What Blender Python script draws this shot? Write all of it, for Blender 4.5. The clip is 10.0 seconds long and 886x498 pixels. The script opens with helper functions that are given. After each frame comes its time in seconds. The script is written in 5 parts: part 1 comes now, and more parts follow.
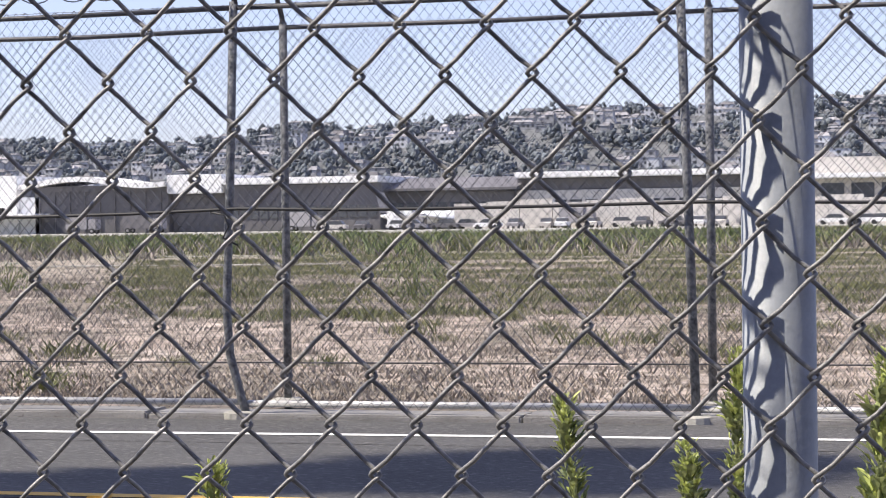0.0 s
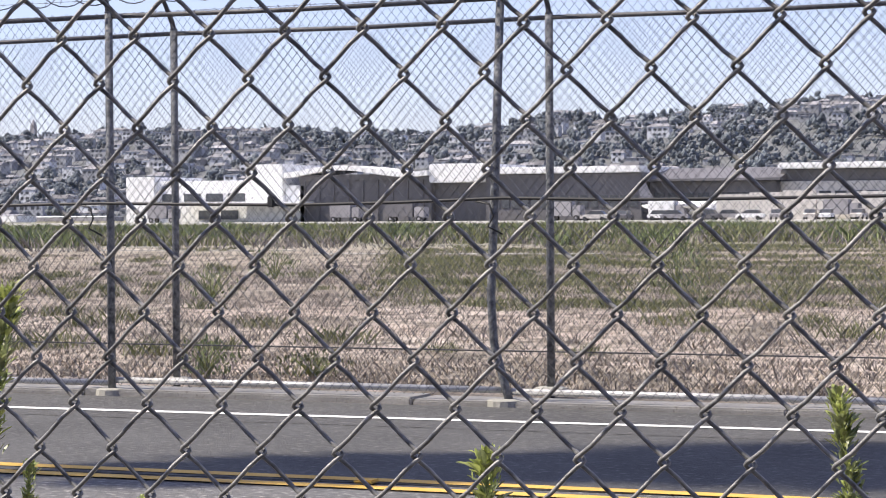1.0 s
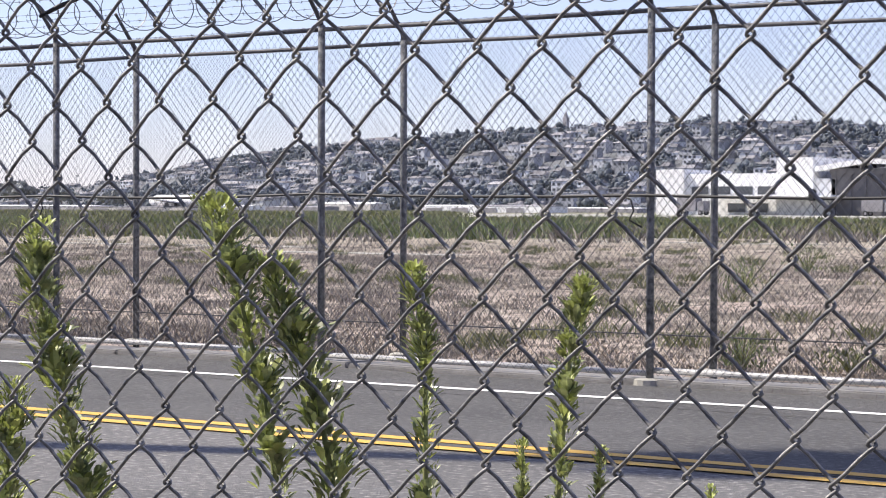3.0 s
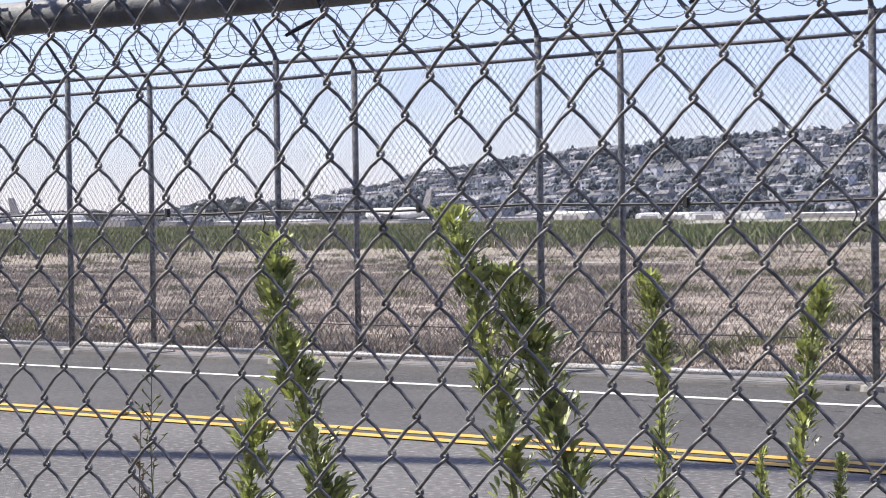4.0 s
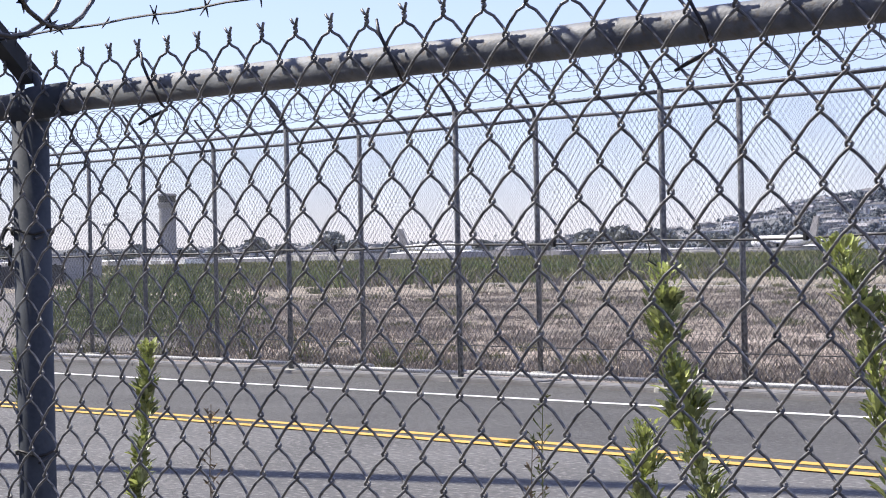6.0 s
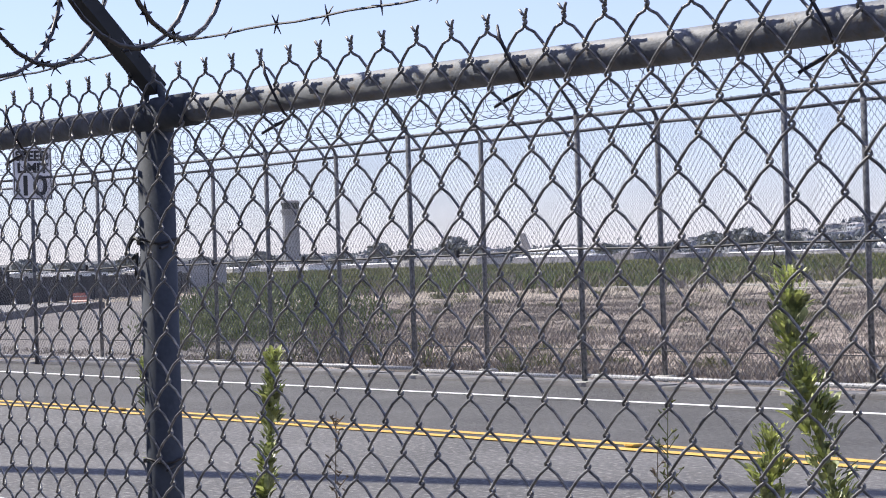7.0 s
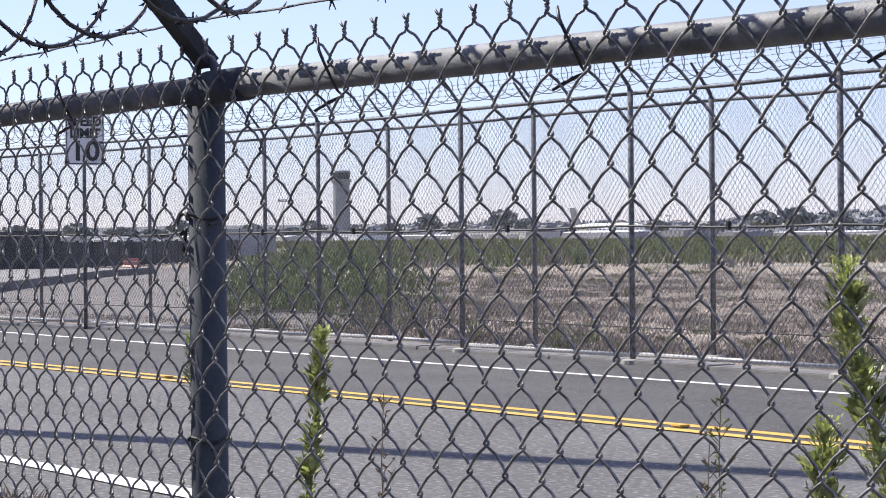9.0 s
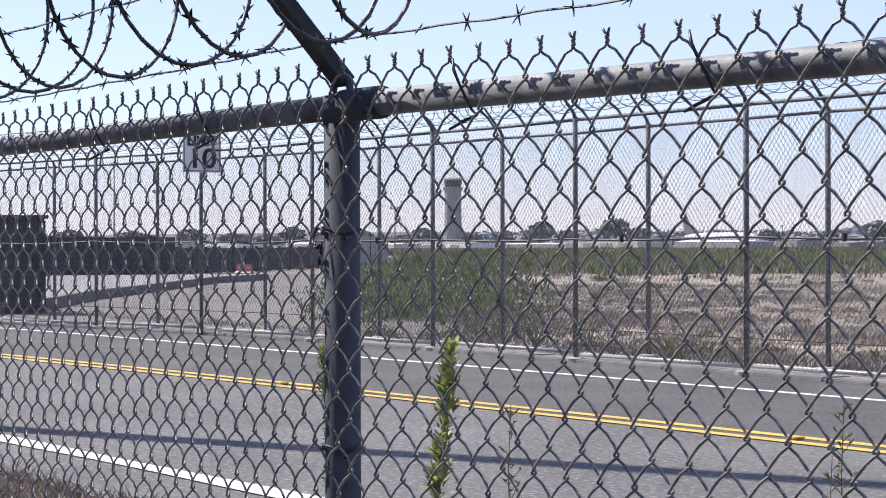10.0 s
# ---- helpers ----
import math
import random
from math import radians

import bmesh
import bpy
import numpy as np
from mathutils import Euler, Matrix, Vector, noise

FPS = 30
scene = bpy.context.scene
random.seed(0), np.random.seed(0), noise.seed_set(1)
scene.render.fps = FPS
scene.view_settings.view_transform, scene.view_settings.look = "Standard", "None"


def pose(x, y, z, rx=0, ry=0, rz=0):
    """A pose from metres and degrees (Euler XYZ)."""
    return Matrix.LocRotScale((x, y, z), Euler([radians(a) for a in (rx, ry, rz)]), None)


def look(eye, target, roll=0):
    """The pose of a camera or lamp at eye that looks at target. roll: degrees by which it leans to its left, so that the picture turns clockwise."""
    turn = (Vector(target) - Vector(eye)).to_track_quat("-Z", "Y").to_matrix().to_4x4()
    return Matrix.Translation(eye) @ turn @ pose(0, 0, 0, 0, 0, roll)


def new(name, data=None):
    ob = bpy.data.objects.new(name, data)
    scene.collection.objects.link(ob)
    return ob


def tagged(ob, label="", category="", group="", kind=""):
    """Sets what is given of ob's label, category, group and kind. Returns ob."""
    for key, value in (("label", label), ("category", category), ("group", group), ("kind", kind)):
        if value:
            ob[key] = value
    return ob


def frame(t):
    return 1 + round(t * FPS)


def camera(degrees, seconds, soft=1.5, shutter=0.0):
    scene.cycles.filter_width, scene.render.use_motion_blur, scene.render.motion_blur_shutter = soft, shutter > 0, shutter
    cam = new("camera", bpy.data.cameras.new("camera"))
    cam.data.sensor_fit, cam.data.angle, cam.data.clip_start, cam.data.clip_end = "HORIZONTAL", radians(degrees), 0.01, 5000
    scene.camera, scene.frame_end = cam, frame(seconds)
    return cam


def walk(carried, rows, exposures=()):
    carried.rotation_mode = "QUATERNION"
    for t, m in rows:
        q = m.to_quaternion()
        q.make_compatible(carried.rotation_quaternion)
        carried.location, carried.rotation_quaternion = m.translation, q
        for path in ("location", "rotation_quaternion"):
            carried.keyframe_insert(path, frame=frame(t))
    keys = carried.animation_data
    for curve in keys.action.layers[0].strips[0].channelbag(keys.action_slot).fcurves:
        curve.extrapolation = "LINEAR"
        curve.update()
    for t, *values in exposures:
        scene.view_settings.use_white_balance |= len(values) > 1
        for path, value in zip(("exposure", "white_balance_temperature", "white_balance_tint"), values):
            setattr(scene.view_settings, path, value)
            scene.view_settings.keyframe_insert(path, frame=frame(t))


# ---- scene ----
cam = camera(22.9, 10.0, soft=1.05)
PATH = [
    (0, (2.123, -13.439, 1.276), (1.579, -11.515, 1.251), -0.8),
    (0.5, (2.115, -13.448, 1.278), (1.456, -11.559, 1.25), -0.6),
    (1, (2.106, -13.468, 1.276), (1.337, -11.621, 1.244), -0.4),
    (1.5, (2.088, -13.483, 1.276), (1.209, -11.686, 1.238), -0.3),
    (2, (2.071, -13.5, 1.275), (1.086, -11.76, 1.232), 0.0),
    (2.5, (2.062, -13.521, 1.275), (0.97, -11.845, 1.233), 0.2),
    (3, (2.061, -13.544, 1.277), (0.875, -11.934, 1.239), 0.2),
    (3.2, (2.058, -13.545, 1.276), (0.838, -11.961, 1.242), 0.1),
    (4.3, (2.038, -13.582, 1.279), (0.661, -12.132, 1.258), -0.8),
    (4.5, (2.037, -13.583, 1.28), (0.635, -12.157, 1.266), -0.5),
    (5, (2.037, -13.592, 1.281), (0.57, -12.233, 1.273), -0.9),
    (5.5, (2.048, -13.597, 1.282), (0.521, -12.306, 1.281), -1.1),
    (6, (2.064, -13.604, 1.283), (0.487, -12.374, 1.288), -1.3),
    (7.5, (2.059, -13.602, 1.286), (0.401, -12.484, 1.295), -1.8),
    (8, (2.037, -13.586, 1.288), (0.373, -12.476, 1.29), -1.5),
    (8.5, (2.02, -13.573, 1.295), (0.356, -12.463, 1.288), -1.1),
    (9, (2.01, -13.573, 1.301), (0.341, -12.471, 1.289), -0.6),
    (9.5, (1.998, -13.58, 1.304), (0.312, -12.504, 1.293), -0.2),
    (10, (2.066, -13.645, 1.313), (0.343, -12.629, 1.309), -0.2),
]
walk(cam, [(t, look(eye, target, roll)) for t, eye, target, roll in PATH], [(0, 0.75, 6150, 21), (3, 0.72, 6080, 21), (5.5, 0.73, 5880, 21), (7.5, 0.62, 5850, 21), (10, 0.66, 5850, 21)])

# ---- world, sun, exposure ----
SUN_AZ = (-0.945, -0.327)      # horizontal direction towards the sun
SUN_EL = radians(47)
world = bpy.data.worlds.new("sky_world")
scene.world = world
world.use_nodes = True
wn = world.node_tree.nodes
sky = wn.new("ShaderNodeTexSky")
sky.sky_type = "NISHITA"
sky.sun_disc = False
sky.sun_elevation = SUN_EL
sky.sun_rotation = math.atan2(SUN_AZ[0], SUN_AZ[1])
sky.altitude = 10
sky.air_density = 1.0
sky.dust_density = 0.15
sky.ozone_density = 3.6
wn["Background"].inputs["Strength"].default_value = 0.108
haze = wn.new("ShaderNodeMix")
haze.data_type = "RGBA"
haze.inputs[0].default_value = 0.47
haze.inputs[7].default_value = (3.82, 3.80, 4.9, 1)
world.node_tree.links.new(sky.outputs[0], haze.inputs[6])
world.node_tree.links.new(haze.outputs[2], wn["Background"].inputs["Color"])
sun = new("sun", bpy.data.lights.new("sun", "SUN"))
sun.data.energy = 5.0
sun.data.angle = radians(0.5)
sun.data.color = (1.0, 0.93, 0.71)
sun_dir = Vector((SUN_AZ[0] * math.cos(SUN_EL), SUN_AZ[1] * math.cos(SUN_EL), math.sin(SUN_EL)))
sun.matrix_world = look(sun_dir * 50, (0, 0, 0))


# ---- materials ----
def mat(name, c1, c2, scale=20.0, fine=0.0, rough=0.8, metal=0.0, bump=0.0, bump_scale=None, stretch=(1, 1, 1),
        island=False, obj=False, third=None, spec=0.5, transmit=0.0, vary=0.18):
    """Two colours mixed by noise at two scales, with bump; island or obj adds a random shade per piece."""
    m = bpy.data.materials.new(name)
    m.use_nodes = True
    nt = m.node_tree
    n, l = nt.nodes, nt.links
    b = n["Principled BSDF"]
    geo = n.new("ShaderNodeNewGeometry")
    mp = n.new("ShaderNodeMapping")
    mp.inputs["Scale"].default_value = stretch
    l.new(geo.outputs["Position"], mp.inputs["Vector"])
    n1 = n.new("ShaderNodeTexNoise")
    n1.inputs["Scale"].default_value = scale
    n1.inputs["Detail"].default_value = 6
    n1.inputs["Roughness"].default_value = 0.65
    l.new(mp.outputs[0], n1.inputs["Vector"])
    ramp = n.new("ShaderNodeValToRGB")
    ramp.color_ramp.elements[0].position, ramp.color_ramp.elements[1].position = 0.34, 0.66
    ramp.color_ramp.elements[0].color, ramp.color_ramp.elements[1].color = (*c1, 1), (*c2, 1)
    l.new(n1.outputs["Fac"], ramp.inputs[0])
    col = ramp.outputs[0]
    n2 = n.new("ShaderNodeTexNoise")
    n2.inputs["Scale"].default_value = fine or scale * 9
    n2.inputs["Detail"].default_value = 4
    l.new(mp.outputs[0], n2.inputs["Vector"])
    if third:
        r2 = n.new("ShaderNodeValToRGB")
        r2.color_ramp.elements[0].position, r2.color_ramp.elements[1].position = 0.55, 0.72
        l.new(n2.outputs["Fac"], r2.inputs[0])
        mx = n.new("ShaderNodeMix")
        mx.data_type = "RGBA"
        l.new(r2.outputs[0], mx.inputs["Factor"])
        l.new(col, mx.inputs["A"])
        mx.inputs["B"].default_value = (*third, 1)
        col = mx.outputs["Result"]
    hsv = n.new("ShaderNodeHueSaturation")
    l.new(col, hsv.inputs["Color"])
    mr = n.new("ShaderNodeMapRange")
    mr.inputs["To Min"].default_value, mr.inputs["To Max"].default_value = (0.6, 1.45) if (island or obj) else (1 - vary, 1 + vary)
    if island:
        l.new(geo.outputs["Random Per Island"], mr.inputs["Value"])
    elif obj:
        l.new(n.new("ShaderNodeObjectInfo").outputs["Random"], mr.inputs["Value"])
    else:
        l.new(n2.outputs["Fac"], mr.inputs["Value"])
    l.new(mr.outputs[0], hsv.inputs["Value"])
    l.new(hsv.outputs[0], b.inputs["Base Color"])
    b.inputs["Roughness"].default_value = rough
    b.inputs["Metallic"].default_value = metal
    b.inputs["Specular IOR Level"].default_value = spec
    if transmit:
        tr = n.new("ShaderNodeBsdfTranslucent")
        l.new(hsv.outputs[0], tr.inputs["Color"])
        ms = n.new("ShaderNodeMixShader")
        ms.inputs[0].default_value = transmit
        l.new(b.outputs[0], ms.inputs[1])
        l.new(tr.outputs[0], ms.inputs[2])
        l.new(ms.outputs[0], n["Material Output"].inputs["Surface"])
    if bump:
        bp = n.new("ShaderNodeBump")
        bp.inputs["Strength"].default_value = bump
        bp.inputs["Distance"].default_value = 0.02
        n3 = n.new("ShaderNodeTexNoise")
        n3.inputs["Scale"].default_value = bump_scale or scale * 5
        n3.inputs["Detail"].default_value = 5
        l.new(mp.outputs[0], n3.inputs["Vector"])
        l.new(n3.outputs["Fac"], bp.inputs["Height"])
        l.new(bp.outputs[0], b.inputs["Normal"])
    return m


M_WIRE = mat("galvanised_wire", (0.085, 0.087, 0.090), (0.285, 0.284, 0.28), 60, 700, 0.42, 0.05, 0.15, spec=0.4)
M_FARWIRE = mat("weathered_wire", (0.07, 0.074, 0.082), (0.17, 0.175, 0.182), 3, 60, 0.6, 0.25)
# One post steel in two tones: shade and sunlight put into the base colours.
M_SHADEPOST = mat("shade_toned_post", (0.055, 0.064, 0.078), (0.095, 0.106, 0.123), 9, 160, 0.7, 0.0, 0.04, 200, third=(0.075, 0.083, 0.096), spec=0.08)
M_LITPOST = mat("lit_toned_post", (0.21, 0.23, 0.26), (0.31, 0.335, 0.365), 9, 160, 0.55, 0.05, 0.05, 200, third=(0.25, 0.265, 0.285), spec=0.3)
# Shaded underside of the near arms is put into this dark colour.
M_ARM = mat("shaded_arm_steel", (0.018, 0.021, 0.026), (0.040, 0.045, 0.052), 9, 60, 0.6, 0.0, spec=0.3)
M_RAIL = mat("worn_rail", (0.11, 0.12, 0.135), (0.26, 0.275, 0.295), 12, 90, 0.6, 0.0, 0.1, 200, third=(0.17, 0.15, 0.13), spec=0.3)
# Strong mottle in the colour stands in for mesh shadow on the posts.
M_FARPOST = mat("fence_post_steel", (0.055, 0.06, 0.068), (0.225, 0.231, 0.24), 22, 60, 0.7, 0.0, vary=0.35, spec=0.25)
M_PIPE = mat("pale_pipe", (0.40, 0.40, 0.40), (0.58, 0.58, 0.57), 4, 60, 0.5, 0.2, third=(0.34, 0.33, 0.31))
# Backlit darkness of the far arms is set in the colour; rails share it.
M_FARARM = mat("backlit_dark_steel", (0.05, 0.05, 0.056), (0.10, 0.10, 0.105), 9, 60, 0.6, 0.3)
M_RAZOR = mat("razor_steel", (0.028, 0.028, 0.032), (0.065, 0.065, 0.07), 30, 200, 0.5, 0.5)
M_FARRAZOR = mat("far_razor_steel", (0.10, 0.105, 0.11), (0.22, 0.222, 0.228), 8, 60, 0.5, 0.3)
M_BLACK = mat("black_rubber", (0.015, 0.015, 0.016), (0.03, 0.03, 0.03), 30, 200, 0.6)
M_CONC = mat("concrete", (0.27, 0.265, 0.235), (0.42, 0.41, 0.365), 2.5, 40, 0.9, 0, 0.3, 60, third=(0.30, 0.28, 0.26))
M_WHITE = mat("road_paint_white", (0.72, 0.72, 0.70), (0.84, 0.84, 0.82), 3, 50, 0.7, 0, 0.2, 80, third=(0.55, 0.54, 0.52))
M_YELLOW = mat("road_paint_yellow", (0.56, 0.33, 0.05), (0.66, 0.42, 0.08), 3, 50, 0.7, 0, 0.2, 80, third=(0.42, 0.27, 0.08))
M_SIGN = mat("sign_face", (0.72, 0.72, 0.72), (0.8, 0.8, 0.8), 4, 60, 0.45)
M_SIGNBLACK = mat("sign_letters", (0.02, 0.02, 0.022), (0.03, 0.03, 0.03), 10, 60, 0.5)
M_LEAF = mat("weed_leaf", (0.10, 0.13, 0.055), (0.37, 0.41, 0.18), 40, 300, 0.42, island=True, transmit=0.26, spec=0.6)
M_LEAFTIP = mat("weed_tip_leaf", (0.32, 0.37, 0.10), (0.45, 0.49, 0.165), 40, 300, 0.5, island=True, transmit=0.3)
M_STEM = mat("weed_stem", (0.14, 0.18, 0.06), (0.22, 0.22, 0.09), 60, 300, 0.7)
M_DRYSTEM = mat("dry_stem", (0.20, 0.16, 0.11), (0.30, 0.24, 0.16), 60, 300, 0.8)
M_DRYGRASS = mat("dry_grass", (0.21, 0.175, 0.135), (0.37, 0.31, 0.245), 5, 60, 0.85, island=True)
M_BRUSH = mat("brown_brush", (0.145, 0.128, 0.108), (0.34, 0.30, 0.258), 3, 60, 0.9, island=True)
M_GREENWEED = mat("green_weeds", (0.085, 0.10, 0.045), (0.19, 0.19, 0.088), 2, 40, 0.8, island=True, transmit=0.15)
M_SHRUB = mat("shrub_leaves", (0.085, 0.12, 0.05), (0.18, 0.21, 0.09), 2, 40, 0.8, island=True, transmit=0.15)
M_KERB = mat("worn_kerb", (0.21, 0.205, 0.195), (0.32, 0.312, 0.295), 2.5, 40, 0.9, 0, 0.3, 60, third=(0.16, 0.15, 0.14))
# The yard kerb's shaded face is painted in as a dark base colour.
M_KERBDARK = mat("shade_dark_kerb", (0.09, 0.085, 0.082), (0.16, 0.152, 0.146), 1.5, 20, 0.9)
M_LOT = mat("packed_dirt", (0.14, 0.128, 0.118), (0.21, 0.193, 0.178), 0.25, 5, 0.95, 0, 0.4, 20, stretch=(0.5, 1, 1), third=(0.13, 0.115, 0.10), vary=0.35)
# Hill ground and hill trees carry distance haze in their blue-grey base colours.
M_HILL = mat("hazed_hill_ground", (0.09, 0.098, 0.10), (0.16, 0.165, 0.168), 0.02, 0.15, 0.95)
M_HILLTREE = mat("hazed_hill_trees", (0.085, 0.10, 0.112), (0.145, 0.165, 0.182), 0.05, 0.6, 0.9, island=True)
# Far tree leaves have distance haze mixed in as pale grey.
M_TREE = mat("hazed_tree_leaves", (0.19, 0.205, 0.205), (0.29, 0.30, 0.29), 0.3, 2, 0.85, island=True)
M_BARK = mat("tree_bark", (0.12, 0.10, 0.08), (0.2, 0.17, 0.14), 3, 30, 0.9)
# Hillside walls and roofs are greyed and blued for distance haze too.
M_HOUSE = mat("hazed_house_walls", (0.30, 0.31, 0.33), (0.57, 0.58, 0.60), 0.012, 0.4, 0.85, island=True)
M_HROOF = mat("hazed_house_roofs", (0.13, 0.132, 0.145), (0.29, 0.28, 0.285), 0.02, 0.5, 0.9, island=True)
M_BWHITE = mat("white_stucco", (0.74, 0.74, 0.74), (0.84, 0.84, 0.83), 0.1, 2, 0.8)
M_BDARK = mat("dark_cladding", (0.112, 0.108, 0.115), (0.165, 0.158, 0.166), 0.08, 1.5, 0.7, stretch=(1, 1, 0.2))
M_BGREY = mat("grey_cladding", (0.25, 0.24, 0.25), (0.33, 0.32, 0.33), 0.08, 1.5, 0.7)
M_BTAN = mat("tan_wall", (0.54, 0.51, 0.47), (0.66, 0.63, 0.59), 0.1, 2, 0.85)
M_GLASSD = mat("dark_windows", (0.05, 0.055, 0.065), (0.09, 0.095, 0.105), 0.2, 2, 0.2)
M_DARKFENCE = mat("dark_screen", (0.02, 0.02, 0.022), (0.036, 0.036, 0.037), 1.0, 8, 0.85)
M_TOWER = mat("tower_concrete", (0.27, 0.27, 0.285), (0.36, 0.36, 0.375), 0.2, 2, 0.85)
M_PALM = mat("palm_frond", (0.05, 0.09, 0.03), (0.09, 0.12, 0.04), 3, 20, 0.7, island=True)
M_ORANGE = mat("orange_plastic", (0.40, 0.14, 0.10), (0.50, 0.19, 0.14), 5, 40, 0.5)


M_ASPHALT = mat("asphalt", (0.094, 0.093, 0.092), (0.148, 0.146, 0.144), 0.55, 26, 0.88, 0, 0.8, 90, stretch=(0.85, 1, 1), third=(0.25, 0.24, 0.225), vary=0.7)
M_ASPHALT_NEW = mat("newer_asphalt", (0.050, 0.0495, 0.049), (0.086, 0.085, 0.084), 0.7, 28, 0.85, 0, 0.7, 90, stretch=(0.8, 1, 1), third=(0.13, 0.125, 0.118), vary=0.45)


def ground_material():
    """Airfield: bare pinkish dirt by the fence, brown stubble, pale strips and green weeds further out."""
    m = bpy.data.materials.new("airfield_ground")
    m.use_nodes = True
    nt = m.node_tree
    n, l = nt.nodes, nt.links
    b = n["Principled BSDF"]
    geo = n.new("ShaderNodeNewGeometry")
    sep = n.new("ShaderNodeSeparateXYZ")
    l.new(geo.outputs["Position"], sep.inputs[0])
    sx = n.new("ShaderNodeMath")
    sx.operation = "MULTIPLY_ADD"
    l.new(sep.outputs["X"], sx.inputs[0])
    sx.inputs[1].default_value = -0.3
    l.new(sep.outputs["Y"], sx.inputs[2])
    mp = n.new("ShaderNodeMapping")
    mp.inputs["Scale"].default_value = (0.45, 0.8, 1)
    l.new(geo.outputs["Position"], mp.inputs["Vector"])
    big = n.new("ShaderNodeTexNoise")
    big.inputs["Scale"].default_value = 0.16
    big.inputs["Detail"].default_value = 6
    l.new(mp.outputs[0], big.inputs["Vector"])
    off = n.new("ShaderNodeMath")
    off.operation = "MULTIPLY_ADD"
    l.new(big.outputs["Fac"], off.inputs[0])
    off.inputs[1].default_value = 26.0
    l.new(sx.outputs[0], off.inputs[2])
    mr = n.new("ShaderNodeMapRange")
    mr.inputs["From Min"].default_value, mr.inputs["From Max"].default_value = -7.0, 113.0
    l.new(off.outputs[0], mr.inputs["Value"])
    ramp = n.new("ShaderNodeValToRGB")
    cr = ramp.color_ramp
    stops = [(0.0, (0.27, 0.225, 0.175)), (0.16, (0.42, 0.345, 0.275)), (0.28, (0.38, 0.31, 0.245)), (0.36, (0.25, 0.203, 0.155)),
             (0.50, (0.235, 0.192, 0.145)), (0.60, (0.34, 0.29, 0.215)), (0.68, (0.245, 0.21, 0.15)), (0.78, (0.30, 0.265, 0.195)), (0.92, (0.17, 0.18, 0.085))]
    cr.elements[0].position, cr.elements[0].color = stops[0][0], (*stops[0][1], 1)
    cr.elements[1].position, cr.elements[1].color = stops[-1][0], (*stops[-1][1], 1)
    for p, c in stops[1:-1]:
        e = cr.elements.new(p)
        e.color = (*c, 1)
    l.new(mr.outputs[0], ramp.inputs[0])
    fine = n.new("ShaderNodeTexNoise")
    fine.inputs["Scale"].default_value = 7.0
    fine.inputs["Detail"].default_value = 9
    fine.inputs["Roughness"].default_value = 0.8
    l.new(mp.outputs[0], fine.inputs["Vector"])
    fr = n.new("ShaderNodeMapRange")
    fr.inputs["From Min"].default_value, fr.inputs["From Max"].default_value = 0.3, 0.7
    fr.inputs["To Min"].default_value, fr.inputs["To Max"].default_value = 0.35, 1.9
    l.new(fine.outputs["Fac"], fr.inputs["Value"])
    hsv = n.new("ShaderNodeHueSaturation")
    hsv.inputs["Saturation"].default_value = 0.85
    mp2 = n.new("ShaderNodeMapping")
    mp2.inputs["Scale"].default_value = (0.8, 0.6, 1)
    l.new(geo.outputs["Position"], mp2.inputs["Vector"])

    def patch(scale, lo, hi, strength, vec, seed):
        t = n.new("ShaderNodeTexNoise")
        t.inputs["Scale"].default_value = scale
        t.inputs["Detail"].default_value = 5
        t.inputs["Roughness"].default_value = 0.65
        t.inputs["Distortion"].default_value = seed
        l.new(vec.outputs[0], t.inputs["Vector"])
        r = n.new("ShaderNodeMapRange")
        r.inputs["From Min"].default_value, r.inputs["From Max"].default_value = lo, hi
        r.inputs["To Max"].default_value = strength
        l.new(t.outputs["Fac"], r.inputs["Value"])
        return r.outputs[0]

    def blend(prev, fac, colour):
        x = n.new("ShaderNodeMix")
        x.data_type = "RGBA"
        l.new(fac, x.inputs[0])
        l.new(prev, x.inputs[6])
        x.inputs[7].default_value = (*colour, 1)
        return x.outputs[2]
    col = ramp.outputs[0]
    col = blend(col, patch(0.35, 0.50, 0.62, 0.5, mp, 0.3), (0.40, 0.30, 0.235))
    col = blend(col, patch(0.8, 0.54, 0.64, 0.6, mp2, 0.1), (0.50, 0.43, 0.35))
    col = blend(col, patch(0.55, 0.50, 0.62, 0.75, mp2, 0.6), (0.15, 0.128, 0.085))
    col = blend(col, patch(2.6, 0.50, 0.60, 0.85, mp2, 0.2), (0.13, 0.105, 0.07))
    l.new(col, hsv.inputs["Color"])
    l.new(fr.outputs[0], hsv.inputs["Value"])
    l.new(hsv.outputs[0], b.inputs["Base Color"])
    b.inputs["Roughness"].default_value = 0.95
    bp = n.new("ShaderNodeBump")
    bp.inputs["Strength"].default_value = 0.8
    bp.inputs["Distance"].default_value = 0.08
    l.new(fine.outputs["Fac"], bp.inputs["Height"])
    l.new(bp.outputs[0], b.inputs["Normal"])
    return m


M_GROUND = ground_material()


